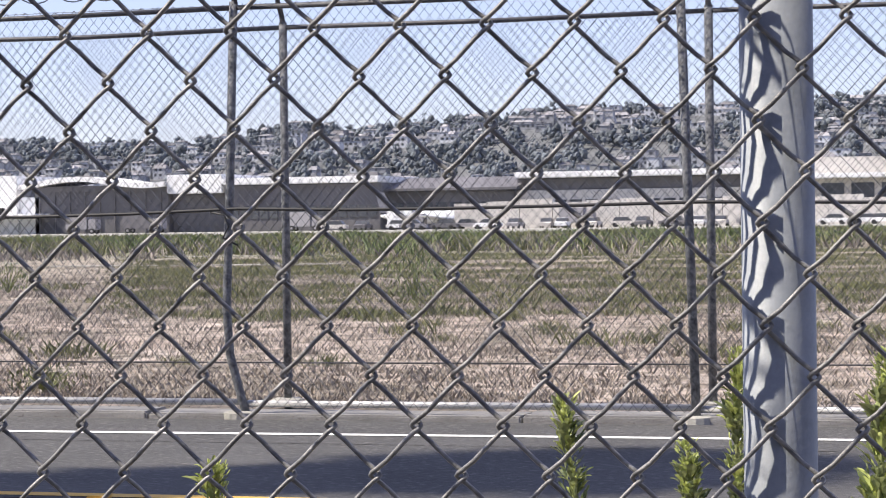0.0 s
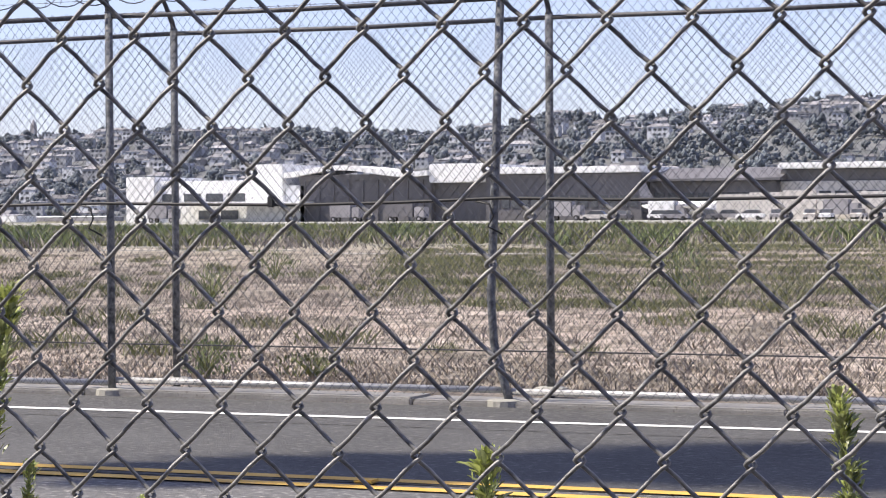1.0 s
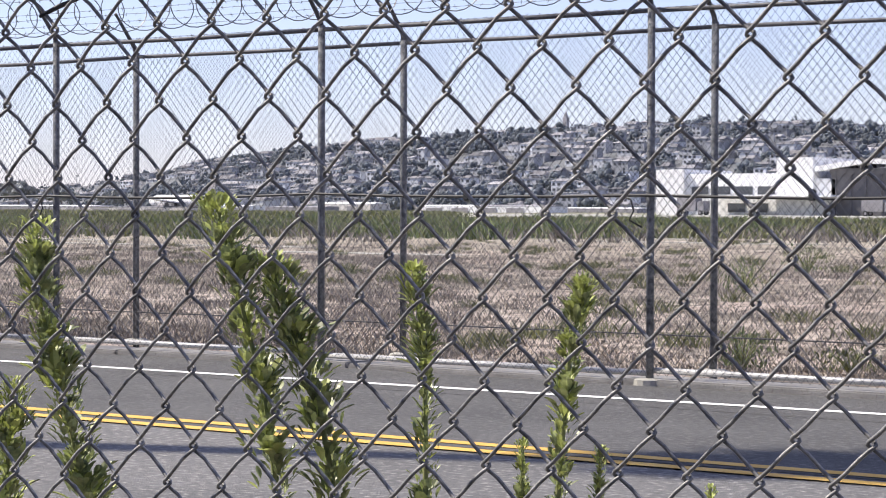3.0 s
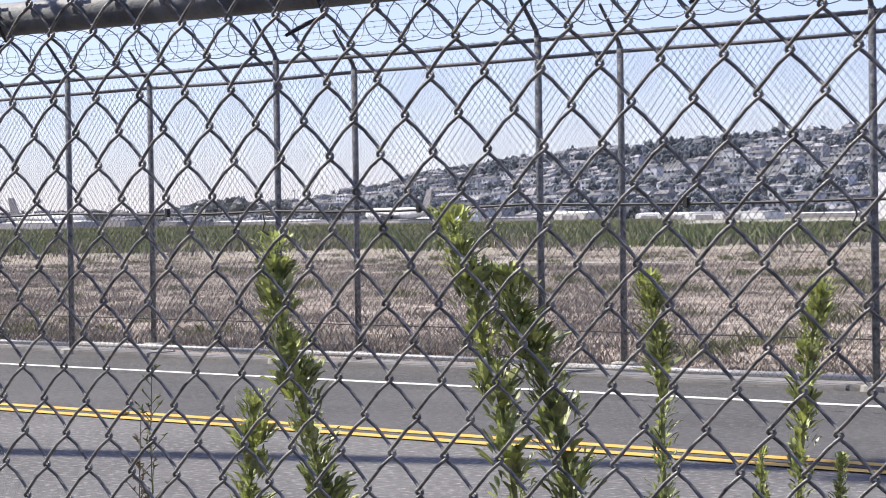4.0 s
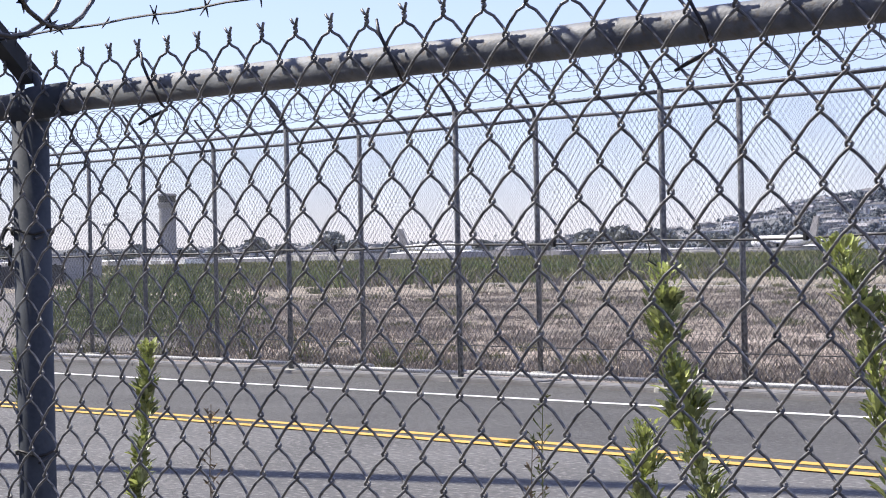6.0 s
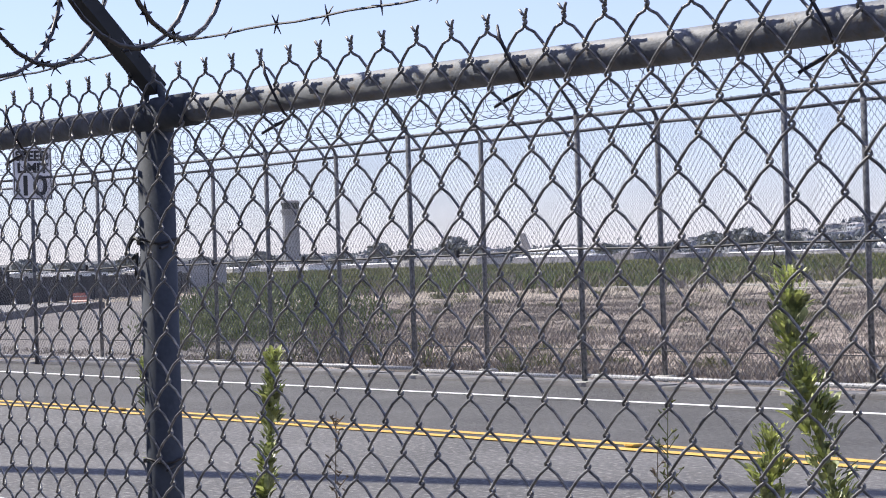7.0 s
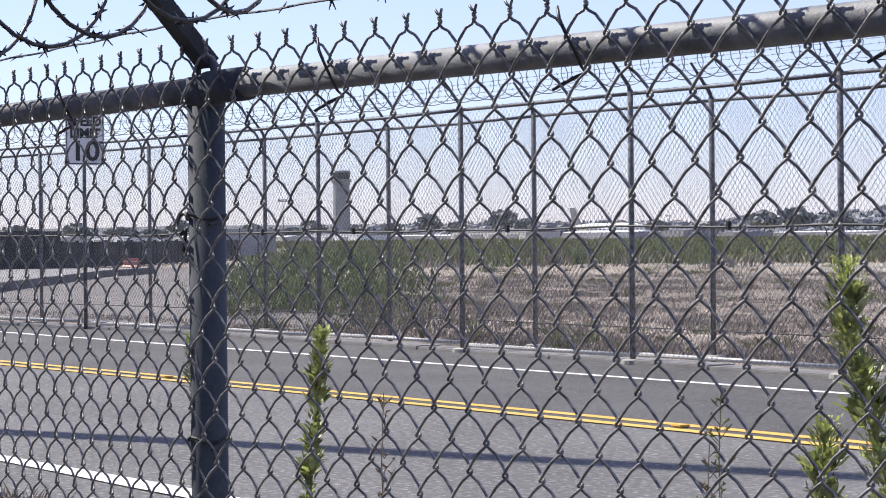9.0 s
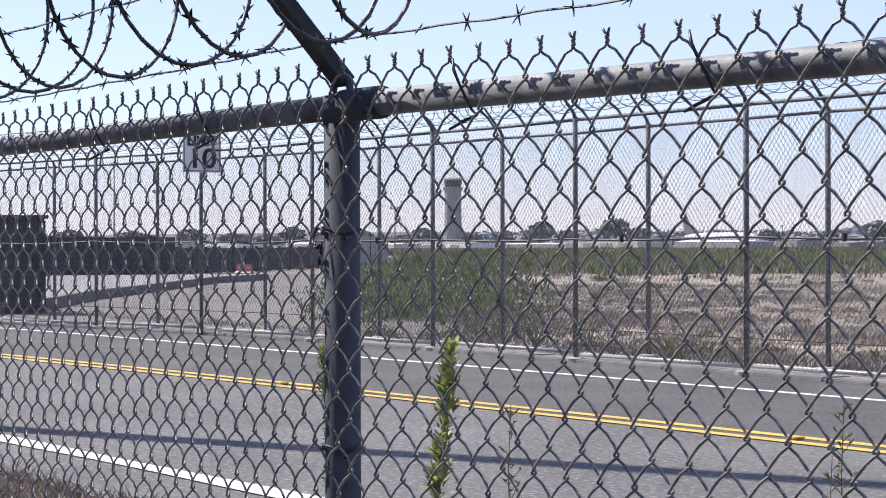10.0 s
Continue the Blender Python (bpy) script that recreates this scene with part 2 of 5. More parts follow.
# ---- mesh helpers ----
class Mesh:
    """Vertices and faces gathered piece by piece."""

    def __init__(self):
        self.v, self.f = [], []

    def add(self, verts, faces):
        k = len(self.v)
        self.v += [tuple(p) for p in verts]
        self.f += [tuple(i + k for i in f) for f in faces]
        return self

    def box(self, x0, x1, y0, y1, z0, z1, b=0.0):
        if b:
            sub = bmesh.new()
            bmesh.ops.create_cube(sub, size=1)
            for q in sub.verts:
                q.co = ((x0 + x1) / 2 + q.co.x * (x1 - x0), (y0 + y1) / 2 + q.co.y * (y1 - y0), (z0 + z1) / 2 + q.co.z * (z1 - z0))
            bmesh.ops.bevel(sub, geom=sub.edges[:], offset=b, segments=2, affect="EDGES")
            sub.verts.index_update()
            self.add([q.co for q in sub.verts], [[q.index for q in f.verts] for f in sub.faces])
            sub.free()
            return self
        return self.add([(x0, y0, z0), (x1, y0, z0), (x1, y1, z0), (x0, y1, z0), (x0, y0, z1), (x1, y0, z1), (x1, y1, z1), (x0, y1, z1)],
                        [(3, 2, 1, 0), (4, 5, 6, 7), (0, 1, 5, 4), (1, 2, 6, 5), (2, 3, 7, 6), (3, 0, 4, 7)])

    def tube(self, pts, r, sides=6, caps=True):
        """A tube along pts; r is one radius or one for each point."""
        pts = [Vector(p) for p in pts]
        rs = r if isinstance(r, (list, tuple)) else [r] * len(pts)
        rings, side = [], None
        for i, p in enumerate(pts):
            d = (pts[min(i + 1, len(pts) - 1)] - pts[max(i - 1, 0)]).normalized()
            if side is None:
                side = d.orthogonal().normalized()
            side = (side - d * side.dot(d))
            side = side.normalized() if side.length > 1e-6 else d.orthogonal().normalized()
            up = d.cross(side)
            rings.append([p + (side * math.cos(a) + up * math.sin(a)) * rs[i] for a in (2 * math.pi * k / sides for k in range(sides))])
        faces = []
        for i in range(len(pts) - 1):
            for k in range(sides):
                k2 = (k + 1) % sides
                faces.append((i * sides + k, i * sides + k2, (i + 1) * sides + k2, (i + 1) * sides + k))
        if caps:
            faces.append(tuple(range(sides))[::-1])
            faces.append(tuple((len(pts) - 1) * sides + k for k in range(sides)))
        return self.add([q for ring in rings for q in ring], faces)

    def mesh(self, name, material, smooth=False):
        me = bpy.data.meshes.new(name)
        me.from_pydata(self.v, [], self.f)
        me.materials.append(material)
        if smooth:
            me.polygons.foreach_set("use_smooth", [True] * len(me.polygons))
        me.update()
        return me


def thing(name, loc, label, category, group="", kind=""):
    ob = new(name)
    ob.empty_display_size = 0.2
    ob.matrix_world = Matrix.Translation(loc)
    return tagged(ob, label, category, group, kind)


def part(name, m, material, parent, label="", smooth=False, kind=""):
    me = m if isinstance(m, bpy.types.Mesh) else m.mesh(name, material, smooth)
    ob = new(name, me)
    ob.parent = parent
    return tagged(ob, label, kind=kind)


def single(name, m, material, label, category, loc=(0, 0, 0), group="", kind="", smooth=False):
    ob = new(name, m.mesh(name, material, smooth))
    ob.location = loc
    return tagged(ob, label, category, group, kind)


rng = random.Random(7)


# ---- ground and road ----
def bend(x, k=0.0092, start=-21.0, end=-42.0):
    """How far the fence line swings towards the verge beyond x = start: a curve, then its tangent."""
    if x >= start:
        return 0.0
    if x >= end:
        return -k * (x - start) ** 2
    return -k * (end - start) ** 2 + 2 * k * (end - start) * (end - x)


def road_bend(x):
    return bend(x, 0.004, -26.0, -45.0)


def centre_y(x):
    """Middle of the double yellow line, which swings a little wider than the road's edge."""
    return -4.08 + bend(x, 0.0016, 0.0, -26.0)


def build_ground():
    g = Mesh()
    xs = [-5000, -1500, -500, -200, -80, -30, 0, 30, 120, 500, 2500]
    ys = [-1500, -300, -60, -20, -9, 5, 30, 90, 250, 600, 1500, 4500]
    g.add([(x, y, -0.03) for y in ys for x in xs],
          [(j * len(xs) + i, j * len(xs) + i + 1, (j + 1) * len(xs) + i + 1, (j + 1) * len(xs) + i) for j in range(len(ys) - 1) for i in range(len(xs) - 1)])
    single("ground", g, M_GROUND, "flat dry airfield dirt with brown stubble and pale strips", "ground", kind="structure")


def strip(name, a, half, z, material, label, x0=-130, x1=60, n=190, wob=0.0, slope=0.03, path=None):
    s = Mesh()
    v, f = [], []
    for i in range(n + 1):
        x = x0 + (x1 - x0) * i / n
        w = half + wob * math.sin(i * 12.9898)
        yc = a + (path(x) if path else slope * x + road_bend(x))
        v += [(x, yc - w, z), (x, yc + w, z)]
    for i in range(n):
        f.append((2 * i, 2 * i + 2, 2 * i + 3, 2 * i + 1))
    s.add(v, f)
    return single(name, s, material, label, "road marking" if "line" in name else "road", kind="structure")


def build_road():
    strip("road", -4.72, 4.38, 0.0, M_ASPHALT, "grey worn asphalt two-lane road", wob=0.05)
    strip("road_lane", -2.3, 1.7, 0.004, M_ASPHALT_NEW, "darker newer asphalt of the far lane", wob=0.02)
    strip("road_shoulder", -0.82, 0.70, 0.006, M_ASPHALT_NEW, "dark asphalt shoulder along the fence", path=bend)
    strip("edge_line_white", -0.95, 0.055, 0.010, M_WHITE, "white painted road edge line", n=190, wob=0.004)
    strip("centre_line_yellow", 0.135, 0.06, 0.008, M_YELLOW, "yellow painted centre line", wob=0.004, path=centre_y)
    strip("centre_line_yellow", -0.135, 0.06, 0.008, M_YELLOW, "yellow painted centre line", wob=0.004, path=centre_y)
    strip("near_line_white", -8.3, 0.09, 0.008, M_WHITE, "white painted road edge line beside the verge", n=700, wob=0.016)
    # raised pavement markers on the centre line
    for x in (-2.2, -9.3, -16.4, -23.5):
        m = Mesh().box(-0.05, 0.05, -0.05, 0.05, 0.0, 0.018, 0.008)
        single("road_marker", m, M_YELLOW, "small yellow raised road marker on the centre line", "road marker", (x, centre_y(x), 0.009), "road markers")


def build_mow_strip():
    p = thing("pavement", (0, 0, 0), "grey worn concrete strip along the foot of the fence", "concrete strip", kind="structure")
    for i in range(30):
        x0, x1 = -70 + i * 2.55, -70 + (i + 1) * 2.55
        q = part("slab", Mesh().box(0, 2.535, -0.07, 0.30, -0.05, 0.045 + 0.006 * math.sin(i * 3.1), 0.012), M_KERB, p)
        q.location = (x0, bend(x0), 0)
        q.rotation_euler = (0, 0, math.atan2(bend(x1) - bend(x0), x1 - x0))


# Unseen dark ground, added to cut bounce onto the near wires and rail.
def unseen_lot():
    m = Mesh().box(-60, 60, -19.7, -12.1, -0.1, -0.02)
    single("unseen_lot", m, M_ASPHALT_NEW, "unseen dark ground added to cut bounce light on the near fence", "parking lot", kind="structure")


# Unseen wall added to block low sky and darken camera-facing surfaces.
def sky_block_wall():
    m = Mesh().box(-60, 60, -20.0, -19.7, -0.1, 6.0)
    single("unseen_wall_south", m, M_BDARK, "unseen dark wall added behind the camera to block low sky light", "wall", kind="structure")


sky_block_wall()
build_ground()
unseen_lot()
build_road()
build_mow_strip()

# ---- far double security fence ----
SP = 3.05

def chain_panel(width, z0, z1, pitch=0.0722, row=0.0825, r=0.0019):
    """Woven diamond mesh of one bay, from x = 0 to -width."""
    m = Mesh()
    half = pitch / 2
    n = int(width / half)
    for c in range(n):
        x0 = -c * half
        zz, k, pts = z1, c % 2, []
        while zz > z0:
            pts.append((x0 - (half if k else 0), 0.003 if k else -0.003, zz))
            zz -= row / 2
            k = 1 - k
        m.tube(pts, r, 3, False)
    return m


def helix(m, axis0, axis1, radius, pitch, r, seg=16, sides=3, jitter=0.0, barbs=0.0, seed=1, squash=1.0, blade=0.32, lean=0.85):
    """A coil of wire between two points, with small blades across it."""
    rg = random.Random(seed)
    a, b = Vector(axis0), Vector(axis1)
    length = (b - a).length
    d = (b - a) / length
    up = Vector((0, 0, 1))
    side = d.cross(up).normalized()
    turns = int(length / pitch)
    pts = []
    ph = 0
    for i in range(turns * seg):
        t = i / seg
        if i % seg == 0 and jitter:
            ph = rg.uniform(-jitter, jitter)
        ang = 2 * math.pi * t
        adv = pitch * t + pitch * lean * math.cos(ang) + ph * pitch * math.sin(math.pi * (t % 1.0))
        pts.append(a + d * adv + side * (radius * math.cos(ang)) + up * (radius * squash * math.sin(ang)))
    m.tube(pts, r, sides)
    if barbs:
        for i in range(0, len(pts) - 1):
            p, q = pts[i], pts[i + 1]
            k = max(1, int((q - p).length / barbs))
            for s in range(k):
                c = p.lerp(q, (s + 0.5) / k)
                along = (q - p).normalized()
                w = along.cross(Vector((rg.uniform(-1, 1), rg.uniform(-1, 1), rg.uniform(-1, 1)))).normalized()
                hb = barbs * blade
                wd = along.cross(w) * r * 0.5
                for sg in (1, -1):
                    m.add([c - along * hb * 0.5 - wd, c + along * hb * 0.5 + wd, c + w * hb * 0.7 * sg + along * hb * 1.2, c + w * hb * 0.7 * sg - along * hb * 1.2],
                          [(0, 1, 2), (0, 3, 1)])
    return m


def barbed_strand(m, a, b, r, gap=0.11, sag=0.0, sides=4, seed=3, barb=0.02):
    rg = random.Random(seed)
    a, b = Vector(a), Vector(b)
    n = max(6, int((b - a).length / 0.06))
    n = min(n, 400)
    pts = []
    for i in range(n + 1):
        t = i / n
        p = a.lerp(b, t)
        p.z -= 4 * sag * t * (1 - t) + r * 0.8 * math.sin(i * 1.7)
        pts.append(p)
    m.tube(pts, r, sides)
    length = (b - a).length
    if barb:
        for i in range(int(length / gap)):
            c = a.lerp(b, (i + 0.5) * gap / length)
            c.z -= 4 * sag * ((i + 0.5) * gap / length) * (1 - (i + 0.5) * gap / length)
            for _ in range(2):
                w = Vector((rg.uniform(-0.6, 0.6), rg.uniform(-1, 1), rg.uniform(-1, 1))).normalized() * barb
                m.tube([c - w, c, c + w], [r * 0.35, r * 1.0, r * 0.35], 4)
    return m


def swing(m):
    """Bends a straight run along the fence into the fence's line."""
    m.v = [(p[0], p[1] + bend(p[0]), p[2]) for p in m.v]
    return m


def security_fence(y, name_label, lean, H, shifts):
    """Posts every SP metres along the bent line; shifts fit single posts to the camera's view."""
    f = thing("security_fence", (0, y, 0), name_label, "fence", "double security fence")
    post = Mesh().tube([(0, 0, -0.05), (0, 0, H + 0.01)], 0.029, 10)
    post.tube([(0, 0, H + 0.01), (0, 0, H + 0.03)], [0.033, 0.012], 10)
    post_me = post.mesh("post", M_FARPOST, True)
    arm_me = Mesh().tube([(0, 0.0, H), (0.0, -0.02, H + 0.06), (0, -0.27, H + 0.36)], [0.022, 0.02, 0.013], 6).mesh("arm", M_FARARM)
    pad_me = Mesh().tube([(0, 0, 0.0), (0, 0, 0.044), (0, 0, 0.054)], [0.12, 0.115, 0.08], 14).mesh("footing", M_CONC)
    panel_me = chain_panel(SP, 0.06, H).mesh("mesh_panel", M_FARWIRE)
    at = {i: Vector((-SP * i + shifts.get(i, 0.0), bend(-SP * i), 0)) for i in range(-1, 15)}
    for i in range(-1, 14):
        if lean and i == 1:
            bent = Mesh().tube([(0.06, 0, -0.05), (0.0, 0, 0.16), (-0.07, 0.0, 0.42), (-0.09, 0, 0.72), (-0.055, 0, 1.5), (-0.01, 0, H + 0.02)], 0.029, 10)
            p = part("post", bent, M_FARPOST, f, "bent galvanised post kicked out at its foot", True)
        else:
            p = part("post", post_me, M_FARPOST, f)
            if lean and i == 0:
                p.rotation_euler = (0, radians(-1.5), 0)
        p.location = at[i]
        part("arm", arm_me, M_FARARM, p)
        part("footing", pad_me, M_CONC, p)
        run = at[i + 1] - at[i]
        turn = Matrix.Rotation(math.atan2(-run.y, -run.x), 4, "Z")
        q = part("mesh_panel", panel_me, M_FARWIRE, f, kind="stuff")
        q.matrix_basis = Matrix.Translation(at[i] + Vector((0, -0.034, 0))) @ turn @ Matrix.Diagonal((run.length / SP, 1, 1, 1))
        up = Vector((0, 0, H - 0.02))
        rail = Mesh().tube([at[i] + up, at[i].lerp(at[i + 1], 0.5) + up - Vector((0, 0, rng.uniform(0.002, 0.016))), at[i + 1] + up], 0.017, 6)
        part("top_rail", rail, M_FARARM, f, smooth=True)
        if lean:
            lo = Vector((0, 0.02, 0.10 + 0.012 * math.sin(i * 2.3)))
            part("bottom_rail", Mesh().tube([at[i].lerp(at[i + 1], 0.004) + lo, at[i].lerp(at[i + 1], 0.996) + lo], 0.022, 8), M_PIPE, f, "pale galvanised bottom pipe", True)
    if not lean:
        part("tension_wire", Mesh().tube([at[i] + Vector((0, -0.02, 0.30)) for i in range(-1, 15)], 0.006, 5), M_FARARM, f)
    for k, (dy, dz) in enumerate(((-0.09, 0.14), (-0.17, 0.24), (-0.26, 0.35))):
        part("barbed_wire", swing(barbed_strand(Mesh(), (SP, dy, H + dz), (-SP * 14, dy, H + dz), 0.0022, 0.13, 0, 3, k, 0.02)), M_FARARM, f)
    if lean:
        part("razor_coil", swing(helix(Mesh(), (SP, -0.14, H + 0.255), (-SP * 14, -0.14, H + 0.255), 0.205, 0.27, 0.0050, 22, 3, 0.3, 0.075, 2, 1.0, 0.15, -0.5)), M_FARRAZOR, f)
    return f


security_fence(0.0, "tall galvanised chain-link fence topped with razor wire", True, 2.715,
               {0: -0.06, 1: -0.02, 2: 0.036, 3: 0.02, 4: 0.036, 5: 0.116, 6: 0.132, 7: 0.029, 8: 0.02, 9: 0.03, 10: 0.06})
security_fence(1.06, "second chain-link security fence just behind the first", False, 2.675,
               {0: -0.12, 1: -0.073, 2: -0.038, 3: 0.038, 4: -0.022, 5: 0.108, 6: 0.046, 7: -0.035, 8: -0.02, 9: -0.01, 10: 0.03, 11: 0.08})


def sensor_cable():
    c = thing("sensor_cable", (0, -0.06, 0), "black sensor cable strung along the chain-link fence", "cable")
    pts = []
    for i in range(-1, 14):
        for k in range(4):
            x = -SP * i - SP * k / 4
            pts.append((x, bend(x), 1.375 - 0.022 * math.sin(math.pi * k / 4) + 0.008 * math.sin(i * 2.7 + k)))
    part("cable", Mesh().tube(pts, 0.011, 6), M_BLACK, c, smooth=True)
    lo = Mesh()
    for i in (1, 2, 4):
        x = -SP * i + 0.03
        lo.tube([(x - 0.22, 0, 1.36), (x - 0.12, -0.01, 1.34), (x - 0.09, -0.015, 1.26), (x - 0.13, -0.01, 1.19), (x - 0.03, 0, 1.14)], 0.007, 5)
        part("drip_loop", lo, M_BLACK, c, smooth=True)
        lo = Mesh()
    for x in (-4.75, -7.65, -10.4, -13.6, -17.2, -20.4, -22.6, -25.9):
        b = part("sensor_box", Mesh().box(-0.025, 0.025, -0.02, 0.02, -0.035, 0.045, 0.008), M_BLACK, c)
        b.location = (x, bend(x), 1.365)


sensor_cable()


def speed_sign():
    s = thing("speed_limit_sign", (-27.27, -0.45, 0), "white and black speed limit sign on a steel post", "road sign")
    part("post", Mesh().tube([(0, 0, -0.05), (0, 0, 3.1)], 0.03, 8), M_FARPOST, s, smooth=True)
    part("panel", Mesh().box(0.034, 0.04, -0.305, 0.305, 2.38, 3.14, 0.002), M_SIGN, s)
    bd = Mesh()
    for y0, y1, z0, z1 in ((-0.29, 0.29, 2.395, 2.407), (-0.29, 0.29, 3.113, 3.125), (-0.29, -0.278, 2.407, 3.113), (0.278, 0.29, 2.407, 3.113)):
        bd.box(0.0415, 0.0445, y0, y1, z0, z1)
    part("border", bd, M_SIGNBLACK, s, "black painted border")
    for body, size, z, wide in (("SPEED", 0.19, 2.95, 1.0), ("LIMIT", 0.19, 2.775, 1.05), ("10", 0.40, 2.45, 1.15)):
        cu = bpy.data.curves.new("lettering", "FONT")
        cu.body, cu.size, cu.align_x, cu.extrude, cu.offset = body, size, "CENTER", 0.002, 0.008
        tmp = bpy.data.objects.new("lettering", cu)
        me = bpy.data.meshes.new_from_object(tmp)
        bpy.data.objects.remove(tmp)
        me.materials.clear()
        me.materials.append(M_SIGNBLACK)
        o = part("lettering", me, M_SIGNBLACK, s, "black letters reading " + body)
        o.matrix_basis = Matrix.Translation((0.045, 0, z)) @ Matrix(((0, 0, 1, 0), (1, 0, 0, 0), (0, 1, 0, 0), (0, 0, 0, 1))) @ Matrix.Diagonal((wide, 1, 1, 1))


speed_sign()

# ---- near chain-link fence ----
PHI = math.atan(0.094)
ORG = Vector((0.698, -11.793, 0))
DIR = Vector((math.cos(PHI), math.sin(PHI), 0))
NRM = Vector((-math.sin(PHI), math.cos(PHI), 0))
DIR2 = Vector((math.cos(0.02), math.sin(0.02), 0))
N2U = -1.874          # along the fence from ORG
PITCH, ROW, TOPZ = 0.0725, 0.0825, 1.599


def on_fence(u, off=0.0, z=0.0):
    """A point u metres along the near fence, off metres beyond its mesh."""
    if u >= N2U:
        return ORG + DIR * u + NRM * off + Vector((0, 0, z))
    return ORG + DIR * N2U + DIR2 * (u - N2U) + Vector((-DIR2.y, DIR2.x, 0)) * off + Vector((0, 0, z))


def picket(mirror):
    """One woven zigzag wire between two columns of links, its twisted end at the top."""
    h = PITCH / 2
    fr, ov, e = 0.0026, 0.0042, 0.0016
    pts = []
    side, zz = 1, TOPZ                       # starts at the tip column
    twist = []
    for k in range(9):
        ang = k * 1.15 + (math.pi if mirror else 0)
        twist.append((h + 0.0019 * math.cos(ang), 0.0019 * math.sin(ang), TOPZ + 0.0085 - k * 0.0014))
    pts += [(h + 0.007, -0.002, TOPZ + 0.0175), (h + 0.0033, -0.001, TOPZ + 0.0115)] + twist
    rows = 0
    while zz > 0.02:
        x = h if side else 0.0
        sg = 1 if side else -1
        going = side if not mirror else 1 - side
        y_out = -fr if going else fr
        if rows:
            pts += [(x - sg * e, -y_out, zz + 0.0052), (x + sg * ov * 0.55, -y_out * 0.8, zz + 0.0026), (x + sg * ov, 0.0, zz), (x + sg * ov * 0.55, y_out * 0.8, zz - 0.0026), (x - sg * e, y_out, zz - 0.0052)]
        else:
            pts += [(x - 0.0032, y_out * 0.6, zz - 0.0085)]
        # slight bow of the free length
        nx = (0.0 if side else h)
        zz -= ROW / 2
        for q in (0.3, 0.7):
            pts.append((x + (nx - x) * q + sg * 0.0012, y_out * 2.6, zz + ROW / 2 * (1 - q) - (0.5 - q) * 0.004))
        side = 1 - side
        rows += 1
    if mirror:
        pts = [(h - p[0], p[1], p[2]) for p in pts]
    pts = [(p[0] - 0.028 * (p[2] - 1.393), p[1], p[2]) for p in pts]
    return Mesh().tube(pts, 0.00205, 6)


def near_fence():
    f = thing("chain_link_fence", (0, 0, 0), "galvanised chain-link fence with pipe rail and razor wire", "fence")
    pa, pb = picket(False).mesh("wire", M_WIRE, True), picket(True).mesh("wire", M_WIRE, True)

    def u_of(k):
        # link columns, half a pitch apart; a little wider to one side
        return k * PITCH / 2 if k > -16 else -16 * PITCH / 2 + (k + 16) * 0.0744 / 2

    rg = random.Random(5)
    for k in range(-112, 48):
        u0, u1 = u_of(k), u_of(k + 1)
        o = part("wire", pa if k % 2 == 0 else pb, M_WIRE, f)
        p0, p1 = on_fence(u0), on_fence(u1)
        d = (p1 - p0)
        ang = math.atan2(d.y, d.x)
        o.matrix_basis = Matrix.Translation(p0 + Vector((0, 0, 0.004 * math.sin(u0 * 2.1)))) @ Matrix.Rotation(ang, 4, "Z") @ Matrix.Diagonal((d.length / (PITCH / 2), 1, 1, 1))

    def post(u, ztop, label, material):
        p = on_fence(u, 0.037)
        m = Mesh().tube([p + Vector((0, 0, -0.05)), p + Vector((0, 0, ztop))], 0.0302, 24)
        return part("post", m, material, f, label, True)

    posts = {}
    posts[1.211] = post(1.211, 1.60, "galvanised line post in the sunlit tone", M_LITPOST)
    posts[N2U] = post(N2U, 1.555, "galvanised line post in the shaded tone", M_SHADEPOST)
    posts[N2U - 3.05] = post(N2U - 3.05, 1.575, "galvanised line post in the shaded tone", M_SHADEPOST)
    zr = 1.545
    part("rail", Mesh().tube([on_fence(N2U + 0.04, 0.03, zr), on_fence(N2U + 1.2, 0.029, zr - 0.004), on_fence(1.9, 0.028, zr + 0.002)], 0.0212, 20), M_RAIL, f, "stained top rail pipe", True)
    part("rail", Mesh().tube([on_fence(N2U - 0.01, 0.03, zr - 0.002), on_fence(N2U - 1.5, 0.03, zr - 0.004), on_fence(N2U - 3.2, 0.03, zr)], 0.0215, 20), M_RAIL, f, "stained top rail pipe", True)
    part("rail_cup", Mesh().tube([on_fence(N2U + 0.015, 0.034, zr), on_fence(N2U + 0.13, 0.03, zr)], 0.027, 20), M_SHADEPOST, f, "dark rail sleeve at the post", True)
    for u in (N2U, 1.211, N2U - 3.05):
        p = on_fence(u, 0.037)
        cap = Mesh()
        ring = []
        for k in range(15):
            a = math.pi * k / 14
            ring.append(p + DIR * (0.027 * math.cos(a)) + Vector((0, 0, 1.556 + 0.046 * math.sin(a))))
        cap.tube(ring, 0.0065, 8)
        cap.tube([p + Vector((0, 0, 1.515)), p + Vector((0, 0, 1.562))], 0.0318, 20)
        part("post_cap", cap, M_SHADEPOST, posts[u], "cast loop cap holding the rail and arm", True)
        # angled channel arm leaning over the near side
        back = -NRM
        a0 = p + Vector((0, 0, 1.585)) - back * 0.005
        a1 = p + back * 0.33 + Vector((0, 0, 1.94))
        ax = (a1 - a0).normalized()
        w = DIR * 0.019
        th = ax.cross(DIR).normalized() * 0.012
        arm = Mesh()
